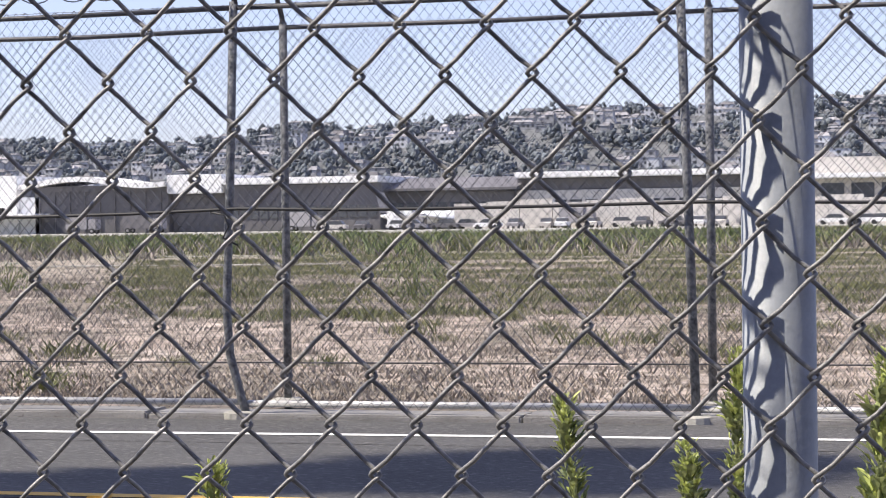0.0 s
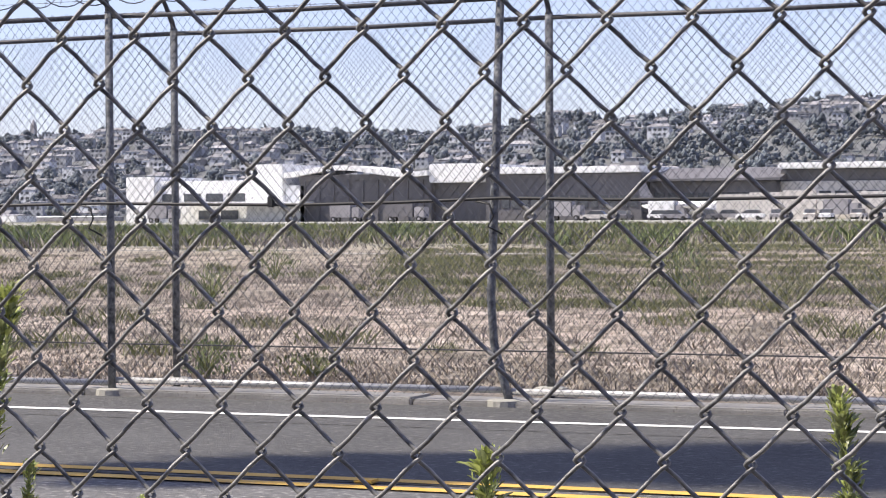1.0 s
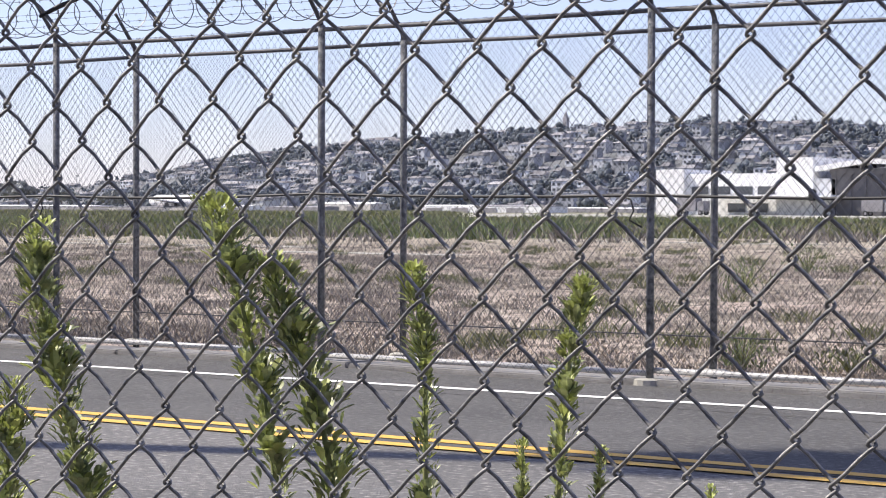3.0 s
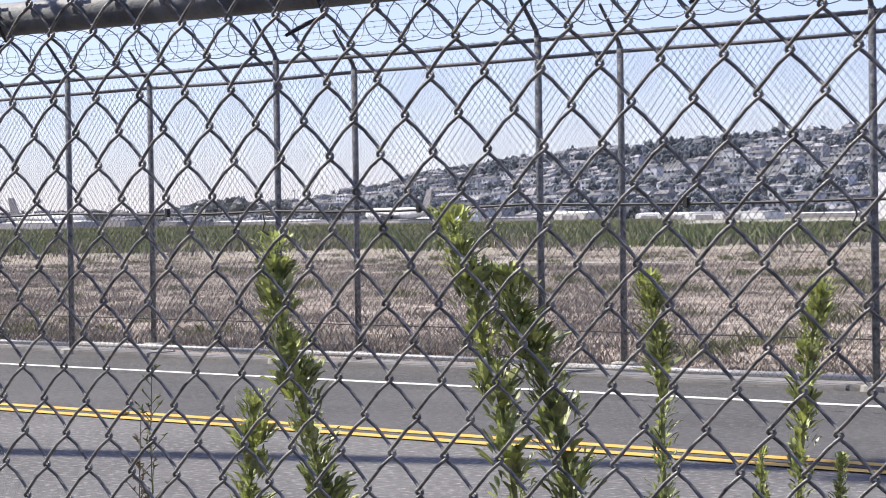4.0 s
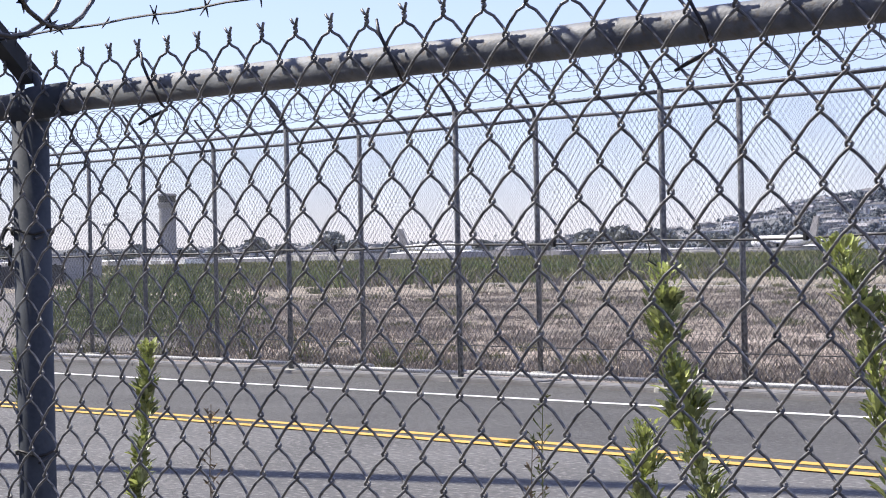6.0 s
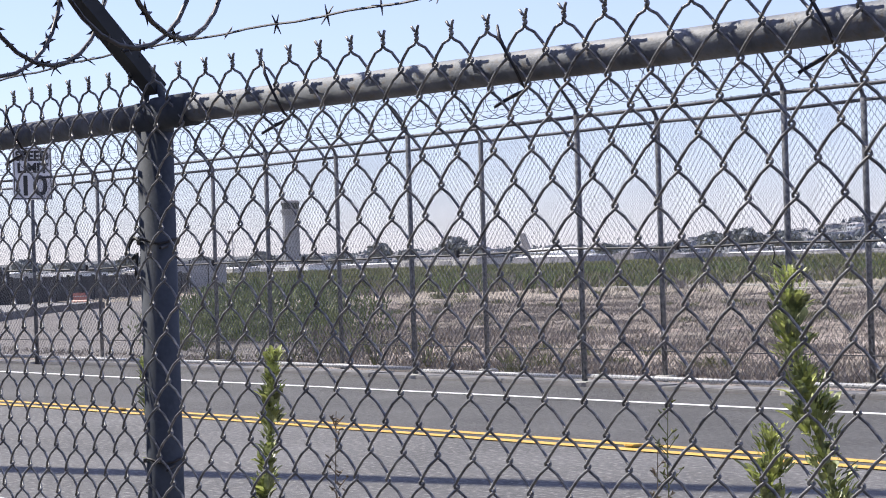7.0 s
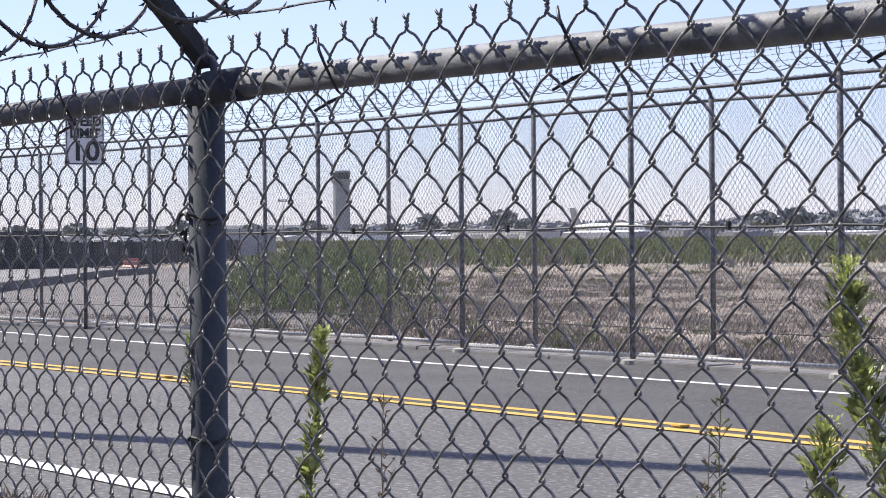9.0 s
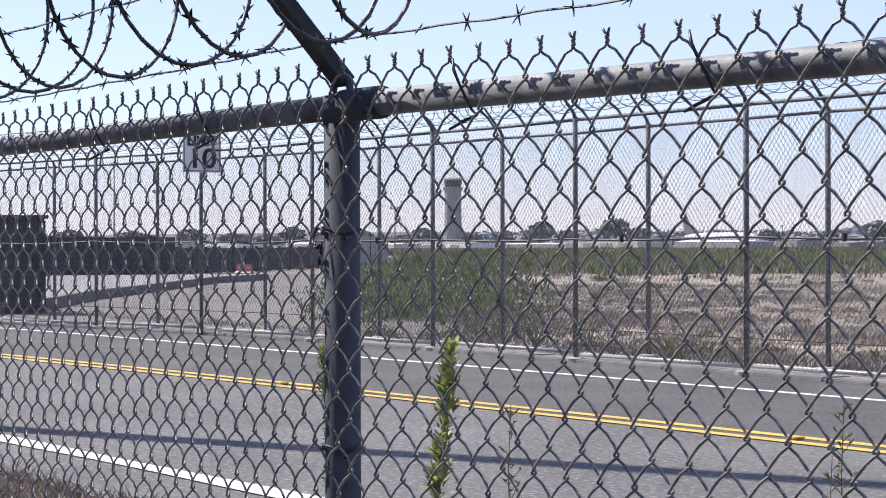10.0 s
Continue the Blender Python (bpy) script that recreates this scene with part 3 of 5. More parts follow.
        arm.add([a0 - w - th, a0 + w - th, a0 + w + th, a0 - w + th, a1 - w - th, a1 + w - th, a1 + w + th, a1 - w + th],
                [(3, 2, 1, 0), (4, 5, 6, 7), (0, 1, 5, 4), (1, 2, 6, 5), (2, 3, 7, 6), (3, 0, 4, 7)])
        part("arm", arm, M_ARM, posts[u], "dark pressed-steel barbed-wire arm")
    for k, s in enumerate((0.17, 0.50, 0.88)):
        off, dz = -0.33 * s + 0.03, 1.585 + 0.355 * s
        m = Mesh()
        barbed_strand(m, on_fence(N2U, off, dz), on_fence(1.9, off, dz), 0.0019, 0.125, 0.0, 5, 11 + k, 0.016)
        barbed_strand(m, on_fence(N2U - 3.05, off, dz), on_fence(N2U, off, dz), 0.0019, 0.125, 0.012, 5, 21 + k, 0.016)
        part("barbed_wire", m, M_RAZOR, f, "twisted barbed wire strand")
    m = Mesh()
    helix(m, on_fence(N2U - 3.2, -0.20, 1.835), on_fence(N2U + 0.55, -0.21, 1.845), 0.225, 0.235, 0.0038, 30, 5, 0.5, 0.046, 9, 1.0, 0.36, 0.6)
    helix(m, on_fence(N2U + 0.55, -0.22, 1.90), on_fence(1.9, -0.30, 2.02), 0.20, 0.235, 0.0038, 30, 5, 0.5, 0.046, 10, 1.0, 0.36, 0.6)
    part("razor_coil", m, M_RAZOR, f, "dark razor wire coil with small blades", True)
    # wire ties that hold the mesh to rail and posts
    for u in (-1.49, -0.957, -0.43, 0.10, 0.63, -2.35, -2.85):
        c = on_fence(u, 0.028, zr)
        path = [(-0.016, -0.030, 0.052), (-0.008, -0.034, 0.034), (0.006, -0.034, 0.012), (0.018, -0.032, -0.008), (0.014, -0.016, -0.028), (0.0, 0.004, -0.034), (-0.016, -0.012, -0.044), (-0.032, -0.026, -0.056)]
        part("tie", Mesh().tube([c + DIR * a + NRM * b + Vector((0, 0, d)) for a, b, d in path], [0.0018, 0.0026, 0.0022, 0.0022, 0.0022, 0.0024, 0.003, 0.002], 6), M_RAZOR, f, "dark aluminium tie wire", True)
    for u, z in ((1.211, 1.02), (N2U, 0.975), (N2U, 1.335), (N2U, 0.70)):
        t = Mesh()
        c = on_fence(u, 0.037, z)
        t.tube([c + DIR * (0.034 * math.cos(a)) + NRM * (0.034 * math.sin(a)) + Vector((0, 0, 0.004 * math.sin(3 * a))) for a in (2.9 + 5.0 * k / 14 for k in range(15))] +
               [c + DIR * 0.06 - NRM * 0.035 - Vector((0, 0, 0.012))], 0.0024, 5)
        part("tie", t, M_BLACK, posts[u], "dark tie wire round the post")


near_fence()


def post_loop():
    """A twist of black cable hooked on the line post."""
    c = on_fence(N2U, 0.02, 1.325) - DIR * 0.050
    ring = [c + DIR * (0.016 * math.cos(a)) + Vector((0, 0, 0.017 * math.sin(a))) + NRM * 0.004 * math.sin(a) for a in (0.4 + 5.4 * k / 18 for k in range(19))]
    tail = [c + DIR * 0.034 + Vector((0, 0, 0.012)), c + DIR * 0.020 + Vector((0, 0, 0.018))]
    m = Mesh().tube(tail + ring + [c + DIR * 0.006 - Vector((0, 0, 0.045))], 0.0032, 6)
    single("cable_hook", m, M_BLACK, "black cable looped round the fence post", "cable", smooth=True)


post_loop()

# ---- tall weeds between the near fence and the road ----
def leafy_weed(axis, width, seed, label, leaf=0.05):
    """A tall weed: axis is (x, y, z) from the ground up, close leaves pointing upwards round the stem."""
    rg = random.Random(seed)
    base = Vector((axis[0][0], axis[0][1], -0.02))
    w = thing("tall_weed", base, label, "weed", "tall weeds by the fence")
    pts = [Vector(p) - base for p in axis]

    def at(t):
        t = t * (len(pts) - 1)
        i = min(int(t), len(pts) - 2)
        return pts[i].lerp(pts[i + 1], t - i)
    part("stem", Mesh().tube([at(k / 12) for k in range(13)], [0.0075 - 0.005 * k / 12 for k in range(13)], 6), M_STEM, w, smooth=True)
    height = pts[-1].z
    lo, hi = Mesh(), Mesh()
    n = int(height * 1350)
    for i in range(n):
        t = 0.12 + 0.88 * i / n
        c = at(t)
        az = rg.uniform(0, 6.283)
        near_tip = max(0.0, (t - 0.86) / 0.14)
        clump = 0.75 + 0.35 * math.sin(t * 17 + seed) * math.sin(t * 41 + seed * 2)
        if rg.random() < 0.78 * (1 - near_tip) * (0.5 + 0.5 * math.sin(t * height * 52 + az * 0.9 + seed * 1.7)):
            continue
        ln = (0.84 - 0.16 * t) * leaf * clump * rg.uniform(0.55, 1.3) * (1 - 0.45 * near_tip)
        el = radians(rg.uniform(42, 84) + 6 * near_tip)
        out = Vector((math.cos(az), math.sin(az), 0))
        up = Vector((0, 0, 1))
        d = out * math.cos(el) + up * math.sin(el)
        s = d.cross(up).normalized() * ln * rg.uniform(0.2, 0.31)
        curl = out * rg.uniform(-0.2, 0.45) * ln - up * rg.uniform(-0.1, 0.4) * ln
        st = c + out * width * rg.uniform(0.02, 0.58)
        nrm = s.cross(d).normalized() * ln * 0.05
        v = [st]
        for t1, w1, c1 in ((0.32, 0.72, 0.08), (0.66, 1.0, 0.4), (0.9, 0.62, 0.8)):
            mid = st + d * ln * t1 + curl * c1
            v += [mid + s * w1 + nrm, mid - nrm * 0.6, mid - s * w1 + nrm]
        v.append(st + d * ln + curl)
        fc = [(0, 1, 2), (0, 2, 3), (1, 4, 5, 2), (2, 5, 6, 3), (4, 7, 8, 5), (5, 8, 9, 6), (7, 10, 8), (8, 10, 9)]
        (hi if rg.random() < 0.34 + 0.6 * near_tip else lo).add(v, fc)
    part("foliage", lo, M_LEAF, w, "close dark green leaves", kind="stuff")
    part("young_leaves", hi, M_LEAFTIP, w, "yellow-green young leaves", kind="stuff")
    return w


WEED = "tall green leafy weed standing behind the chain-link fence"
leafy_weed([(-0.484, -10.478, 0.0), (-0.514, -10.508, 0.538), (-0.554, -10.538, 0.928), (-0.594, -10.578, 1.153), (-0.624, -10.598, 1.29)], 0.065, 1, WEED, 0.05)
leafy_weed([(-0.393, -10.403, 0.0), (-0.436, -10.436, 0.593), (-0.482, -10.472, 0.918), (-0.525, -10.505, 1.067), (-0.557, -10.526, 1.185)], 0.07, 2, WEED, 0.053)
leafy_weed([(-0.34, -10.353, 0.0), (-0.325, -10.353, 0.59), (-0.33, -10.353, 1.013), (-0.35, -10.363, 1.17)], 0.042, 3, WEED, 0.04)
leafy_weed([(-0.17, -10.214, 0.0), (-0.15, -10.204, 0.6), (-0.12, -10.194, 1.0), (-0.095, -10.174, 1.16)], 0.042, 4, WEED, 0.042)
leafy_weed([(-0.728, -10.724, 0.0), (-0.768, -10.754, 0.689), (-0.808, -10.794, 0.935), (-0.838, -10.824, 1.102), (-0.848, -10.824, 1.25)], 0.06, 5, WEED, 0.05)
leafy_weed([(-0.90, -10.88, 0), (-0.885, -10.87, 0.7), (-0.865, -10.86, 0.97)], 0.055, 6, WEED, 0.047)
leafy_weed([(-1.45, -11.62, 0), (-1.42, -11.61, 0.8), (-1.41, -11.59, 1.0), (-1.40, -11.585, 1.13)], 0.025, 7, WEED, 0.036)
leafy_weed([(0.65, -9.76, 0), (0.65, -9.76, 0.55), (0.645, -9.76, 0.84)], 0.045, 8, WEED, 0.06)
leafy_weed([(1.33, -9.56, 0), (1.29, -9.56, 0.6), (1.25, -9.57, 0.95)], 0.035, 9, WEED, 0.05)
leafy_weed([(1.55, -9.50, 0), (1.55, -9.50, 0.6), (1.56, -9.50, 1.04)], 0.035, 10, WEED, 0.048)
leafy_weed([(1.52, -9.52, 0), (1.49, -9.52, 0.6), (1.465, -9.51, 0.87)], 0.035, 11, WEED, 0.045)
leafy_weed([(1.78, -9.47, 0), (1.80, -9.47, 0.7), (1.825, -9.47, 1.04)], 0.05, 12, WEED, 0.055)
leafy_weed([(-0.20, -10.24, 0), (-0.195, -10.24, 0.6), (-0.19, -10.24, 0.85)], 0.02, 13, "small yellow-green weed shoot beside taller weeds", 0.03)
leafy_weed([(-0.09, -10.17, 0), (-0.085, -10.17, 0.6), (-0.07, -10.16, 0.84)], 0.02, 14, "small yellow-green weed shoot beside taller weeds", 0.03)
leafy_weed([(0.09, -10.07, 0), (0.10, -10.06, 0.77)], 0.02, 15, "small yellow-green weed shoot beside taller weeds", 0.03)
leafy_weed([(-1.478, -11.768, 0), (-1.49, -11.775, 0.8), (-1.518, -11.79, 1.13)], 0.018, 16, WEED, 0.027)


def thin_weed(x, y, h, seed, material, label):
    rg = random.Random(seed)
    w = thing("thin_weed", (x, y, -0.02), label, "weed", "thin weeds by the fence")
    st = Mesh().tube([(0.01 * math.sin(k), 0.01 * math.cos(k * 1.3), h * k / 8) for k in range(9)], [0.003 - 0.0022 * k / 8 for k in range(9)], 5)
    part("stem", st, material, w)
    br = Mesh()
    for i in range(60):
        t = rg.uniform(0.35, 0.98)
        a = rg.uniform(0, 6.28)
        ln = rg.uniform(0.02, 0.07) * (1.3 - t)
        p = Vector((0, 0, h * t))
        q = p + Vector((math.cos(a), math.sin(a), 1.1)) * ln
        br.tube([p, q], [0.0012, 0.0008], 3)
        for k in range(3):
            c = p.lerp(q, rg.uniform(0.5, 1.05))
            br.tube([c, c + Vector((rg.uniform(-1, 1), rg.uniform(-1, 1), rg.uniform(0, 1))) * 0.008], [0.0025, 0.001], 3)
    part("branchwork", br, material, w, kind="stuff")


thin_weed(-0.99, -11.0, 1.05, 31, M_STEM, "thin feathery green weed beside the fence")
thin_weed(-1.345, -11.49, 1.04, 32, M_DRYSTEM, "thin dried weed stalk beside the fence")
thin_weed(-1.0, -11.02, 0.95, 33, M_DRYSTEM, "thin dried weed stalk beside the fence")


# ---- grasses and weeds as stuff ----
def tufts(name, places, material, label, blades, height, spread, width, seed):
    rg = random.Random(seed)
    m = Mesh()
    v, f = [], []
    for (x, y, s) in places:
        for _ in range(blades):
            a = rg.uniform(0, 6.28)
            px, py = x + rg.gauss(0, 0.55) * spread * s, y + rg.gauss(0, 0.55) * spread * s
            h = height * s * rg.uniform(0.5, 1.2)
            w = width * s * rg.uniform(0.6, 1.2)
            dx, dy = math.cos(a) * w, math.sin(a) * w
            lx, ly = rg.uniform(-0.8, 0.8) * h, rg.uniform(-0.8, 0.8) * h
            k = len(v)
            v += [(px - dx, py - dy, -0.03), (px + dx, py + dy, -0.03), (px + lx * 0.4 + dx * 0.8, py + ly * 0.4 + dy * 0.8, h * 0.55 - 0.03), (px + lx, py + ly, h - 0.03)]
            f += [(k, k + 1, k + 2), (k, k + 2, k + 3)]
    m.add(v, f)
    return single(name, m, material, label, "grass", kind="stuff")


def wedge(n, d0, d1, a0, a1, seed, power=1.0, ymin=1.6, ymax=1e9):
    """Places between two distances and two bearings (degrees to the left of straight across)."""
    rg = random.Random(seed)
    out = []
    while len(out) < n:
        d = d0 + (d1 - d0) * rg.random() ** power
        a = radians(rg.uniform(a0, a1))
        x, y = 2.0 - d * math.sin(a), -13.5 + d * math.cos(a)
        if y < ymin or y > ymax:
            continue
        if noise.noise((x * 0.12, y * 0.3, seed * 3.7)) + rg.uniform(-0.35, 0.35) < -0.02:
            continue
        out.append((x, y, rg.uniform(0.6, 1.4)))
    return out


tufts("dry_stubble", wedge(3600, 15, 60, 0, 62, 41, 1.3), M_DRYGRASS, "dry tan stubble on bare dirt", 8, 0.034, 0.16, 0.007, 51)
tufts("brown_brush", wedge(9000, 15.5, 75, 0, 62, 42, 1.2), M_BRUSH, "low dead brown brush on the dirt", 16, 0.030, 0.13, 0.0075, 52)
tufts("dark_brush", wedge(1100, 17, 75, 0, 62, 48, 1.0) + wedge(1500, 19, 70, 36, 62, 61, 1.0), M_BRUSH, "dark brown clumps of dead weeds", 48, 0.075, 0.30, 0.006, 58)
tufts("dead_stalks", wedge(3800, 17, 80, 0, 62, 71, 1.0), M_BRUSH, "thin upright dead weed stalks on the dirt", 7, 0.10, 0.14, 0.0042, 72)
tufts("olive_weeds", wedge(3600, 30, 95, 0, 24, 47), M_GREENWEED, "olive weeds spread over the dry ground", 40, 0.085, 0.42, 0.007, 57)
tufts("green_clumps", wedge(330, 20, 85, 0, 62, 43), M_GREENWEED, "scattered low green weeds", 90, 0.13, 0.24, 0.0055, 53)
tufts("weed_band", wedge(6000, 95, 260, 0, 60.5, 44, 1.0, 1.6, 208), M_GREENWEED, "wide band of green weeds across the airfield", 16, 0.40, 1.5, 0.06, 54)
tufts("far_weed_band", wedge(2600, 255, 560, 36, 62, 45), M_GREENWEED, "green weeds at the far side of the airfield", 16, 0.55, 2.6, 0.11, 63)
tufts("tall_green_weeds", wedge(260, 88, 200, 0, 60.5, 50), M_SHRUB, "taller dark green weed clumps in the green band", 80, 0.62, 0.9, 0.03, 60)
tufts("tall_brown_weeds", wedge(500, 80, 170, 0, 62, 49), M_BRUSH, "brown seeded weeds standing in the green band", 26, 0.45, 0.9, 0.03, 59)
tufts("verge_grass", [(rng.uniform(-16, 2), rng.uniform(-11.6, -9.35), rng.uniform(0.5, 1.2)) for _ in range(5000)], M_DRYGRASS, "dry grass on the verge by the fence", 6, 0.11, 0.08, 0.004, 55)
tufts("fence_foot_weeds", [(rng.uniform(-45, 2), rng.uniform(1.35, 2.4), rng.uniform(0.5, 1.5)) for _ in range(900)], M_BRUSH, "dead weeds along the foot of the fence", 9, 0.06, 0.12, 0.005, 56)


def bush(x, y, h, r, seed, material, label, n=420):
    rg = random.Random(seed)
    b = thing("shrub", (x, y, -0.03), label, "shrub", "shrubs behind the fence")
    st, lf = Mesh(), Mesh()
    for i in range(16):
        a = rg.uniform(0, 6.28)
        tip = Vector((math.cos(a) * r * rg.uniform(0.2, 0.9), math.sin(a) * r * rg.uniform(0.2, 0.9), h * rg.uniform(0.6, 1.0)))
        st.tube([(0, 0, 0), tip * 0.5 + Vector((0, 0, 0.1 * h)), tip], [0.012, 0.007, 0.003], 4)
    for i in range(n):
        a = rg.uniform(0, 6.28)
        t = rg.random()
        rr = r * math.sqrt(rg.random()) * (0.5 + 0.7 * math.sin(math.pi * min(1, t * 0.9 + 0.1)))
        c = Vector((math.cos(a) * rr, math.sin(a) * rr, h * (0.05 + 0.95 * t) * rg.uniform(0.8, 1.08)))
        d = Vector((rg.uniform(-0.5, 0.5), rg.uniform(-0.5, 0.5), rg.uniform(0.4, 1))).normalized() * rg.uniform(0.07, 0.17) * min(1.0, 0.25 + h * 0.75)
        s = d.cross(Vector((rg.uniform(-1, 1), rg.uniform(-1, 1), 0.1))).normalized() * 0.018 * min(1.0, 0.3 + h * 0.7)
        lf.add([c, c + d * 0.5 + s, c + d, c + d * 0.5 - s], [(0, 1, 2, 3)])
    part("stem", st, M_STEM, b, kind="stuff")
    part("foliage", lf, material, b, kind="stuff")


for k, (x, y, h, r) in enumerate([(-26.7, 4.0, 0.7, 0.6), (-28.3, 5.4, 0.95, 0.8), (-28.9, 4.6, 1.0, 1.0), (-30.2, 5.6, 1.1, 1.1), (-31.6, 5.0, 0.95, 1.0), (-33.0, 6.0, 1.0, 1.1),
                                  (-29.6, 3.2, 0.8, 0.8), (-34.4, 6.8, 0.95, 1.1), (-25.0, 3.3, 0.34, 0.5)]):
    bush(x, y, h, r, 60 + k, M_SHRUB, "tall green broom-like shrub behind the security fence", 900)
for k, (x, y, h, r) in enumerate([(-6.4, 2.0, 0.30, 0.24), (-8.1, 21.0, 0.8, 0.5), (-14.0, 16.0, 0.5, 0.4), (-18.0, 26.0, 0.6, 0.5)]):
    bush(x, y, h, r, 80 + k, M_SHRUB, "small green shrub on the dry dirt", 240)

bush(-5.55, 2.2, 0.2, 0.3, 86, M_GREENWEED, "low yellow-green weed clump behind the fence", 260)
for k, (x, y, h, r) in enumerate([(-21.7, 1.75, 0.5, 0.4), (-20.7, 1.9, 0.4, 0.4), (-22.9, 2.0, 0.5, 0.5), (-19.3, 2.1, 0.3, 0.4), (-24.0, 2.3, 0.45, 0.5)]):
    bush(x, y, h, r, 90 + k, M_DRYGRASS if k % 2 else M_BRUSH, "dried brown weed clump at the foot of the fence", 420)


# ---- airfield buildings ----
def apron():
    m = Mesh().box(-420, 160, 212, 326, -0.1, 0.1)
    single("apron", m, M_CONC, "pale concrete taxiway in front of the terminal", "taxiway", kind="structure")
    for i, (y, x0, x1) in enumerate(((58, -46, -34), (66, -60, -44), (70, -36, -26), (52, -30, -20), (46, -72, -58), (40, -55, -43), (84, -70, -40), (34, -40, -33))):
        s = Mesh().box(x0, x1, y, y + 1.2, -0.1, -0.012)
        single("concrete_slab", s, M_CONC, "pale strip of old concrete in the dry grass", "slab", group="old slabs")


def block(parent, name, x0, x1, y0, y1, z0, z1, material, label=""):
    return part(name, Mesh().box(x0, x1, y0, y1, z0, z1, 0.15), material, parent, label)


def windows(parent, x0, x1, y, z0, z1, n, material=None):
    w = (x1 - x0) / n
    for i in range(n):
        part("window", Mesh().box(x0 + i * w + w * 0.12, x0 + (i + 1) * w - w * 0.12, y - 0.12, y + 0.3, z0, z1), material or M_GLASSD, parent)


def terminal():
    YB = 330
    t = thing("office_building", (-187, YB, 0), "low white airport office building", "building")
    block(t, "wall", -16, -10, 0, 18, -0.1, 8.3, M_BWHITE)
    block(t, "wall", -10, 9, 0.8, 18, -0.1, 7.5, M_BWHITE)
    block(t, "wall", 9, 16.2, -1, 18, -0.1, 10.2, M_BWHITE)
    block(t, "wall", 16.2, 20, 0, 18, -0.1, 6.5, M_BWHITE)
    windows(t, -9.4, 8.4, 0.8, 3.8, 5.2, 4)
    windows(t, -2.0, 7.0, 0.8, 0.6, 2.2, 2)
    block(t, "canopy", -4, 22, -6, 0, 3.0, 3.6, M_BWHITE)
    # hall with a waving roof edge
    h = thing("terminal_hall", (-155, YB, 0), "dark hall with a white waving roof edge", "building")
    block(h, "wall", -13, 12, 0, 40, -0.1, 7.6, M_BDARK)
    n = 24
    v, f = [], []
    for i in range(n + 1):
        x = -15 + 27 * i / n
        z = 8.75 + 0.65 * math.sin((x + 8.5) / 27 * 2 * math.pi * 1.05 + 0.6)
        v += [(x, -2, z - 0.45), (x, -2, z + 0.4), (x, 12, z + 0.4), (x, 12, z - 0.45)]
    for i in range(n):
        for k in range(4):
            f.append((4 * i + k, 4 * i + (k + 1) % 4, 4 * i + 4 + (k + 1) % 4, 4 * i + 4 + k))
    f += [(0, 1, 2, 3), (4 * n + 3, 4 * n + 2, 4 * n + 1, 4 * n)]
    part("roof", Mesh().add(v, f), M_BWHITE, h, "white wave-shaped roof edge")
    part("fascia", Mesh().box(-13, 12, -0.3, 0.2, 7.2, 8.2), M_BDARK, h)
    for i in range(9):
        part("column", Mesh().box(-12 + i * 2.8, -11.8 + i * 2.8, -0.25, 0.1, 0, 7.2), M_BDARK, h)
    b = thing("white_annex", (-138, YB, 0), "white box-shaped annex above a dark loading bay", "building")
    block(b, "wall", -5, 5, -1, 20, 6.6, 9.8, M_BWHITE)
    block(b, "loading_bay", -5, 5, 1.5, 20, -0.1, 6.6, M_BDARK)
    g = thing("gate_hall", (-119, YB, 0), "long grey terminal hall with a white fascia", "building")
    block(g, "wall", -14, 13.5, 0, 30, -0.1, 7.9, M_BDARK)
    block(g, "fascia", -14, 13.5, -1.2, 30, 7.9, 9.0, M_BWHITE)
    windows(g, -13, 13, 0, 2.2, 4.2, 15)
    g2 = thing("gate_hall", (-86, YB, 0), "grey terminal hall with a sloping metal roof", "building")
    block(g2, "wall", -19.5, 2, 4, 34, -0.1, 6.4, M_BDARK)
    part("roof", Mesh().add([(-20, 2, 6.8), (3, 2, 6.8), (3, 16, 8.8), (-20, 16, 8.8), (-20, 2, 6.4), (3, 2, 6.4), (3, 30, 6.4), (-20, 30, 6.4)], [(0, 1, 2, 3), (4, 5, 1, 0), (3, 2, 6, 7), (1, 5, 6, 2), (4, 0, 3, 7)]), M_BDARK, g2)
    windows(g2, -19, 1, 4, 1.5, 4.5, 8)
    c = thing("concourse", (-63, YB, 0), "white flat-roofed concourse building", "building")
    block(c, "wall", -21, 17, 6, 30, -0.1, 6.2, M_BTAN)
    block(c, "upper_wall", -21, 17, 6.5, 30, 6.2, 8.2, M_BDARK, "dark band of wall below the fascia")
    block(c, "fascia", -21, 17, 4.5, 30, 8.2, 9.2, M_BWHITE)
    windows(c, -20, 16, 6, 2.5, 4.6, 14)
    d = thing("cargo_building", (-22, YB + 4, 0), "tan cargo building with a flat roof", "building")
    block(d, "wall", -24, 36, 0, 30, -0.1, 10.6, M_BTAN)
    windows(d, -22, 34, 0, 3.0, 6.5, 12)
    block(d, "canopy", -24, 36, -2.5, 0, 7.2, 8.0, M_BWHITE)
    w = thing("blast_wall", (-62, 312, 0), "long pale blast wall beside the taxiway", "wall")
    for i in range(16):
        part("panel", Mesh().box(-26 + i * 5.2, -26 + i * 5.2 + 5.1, 0, 0.5, -0.1, 4.0 + 0.25 * (i % 3)), M_BTAN, w)


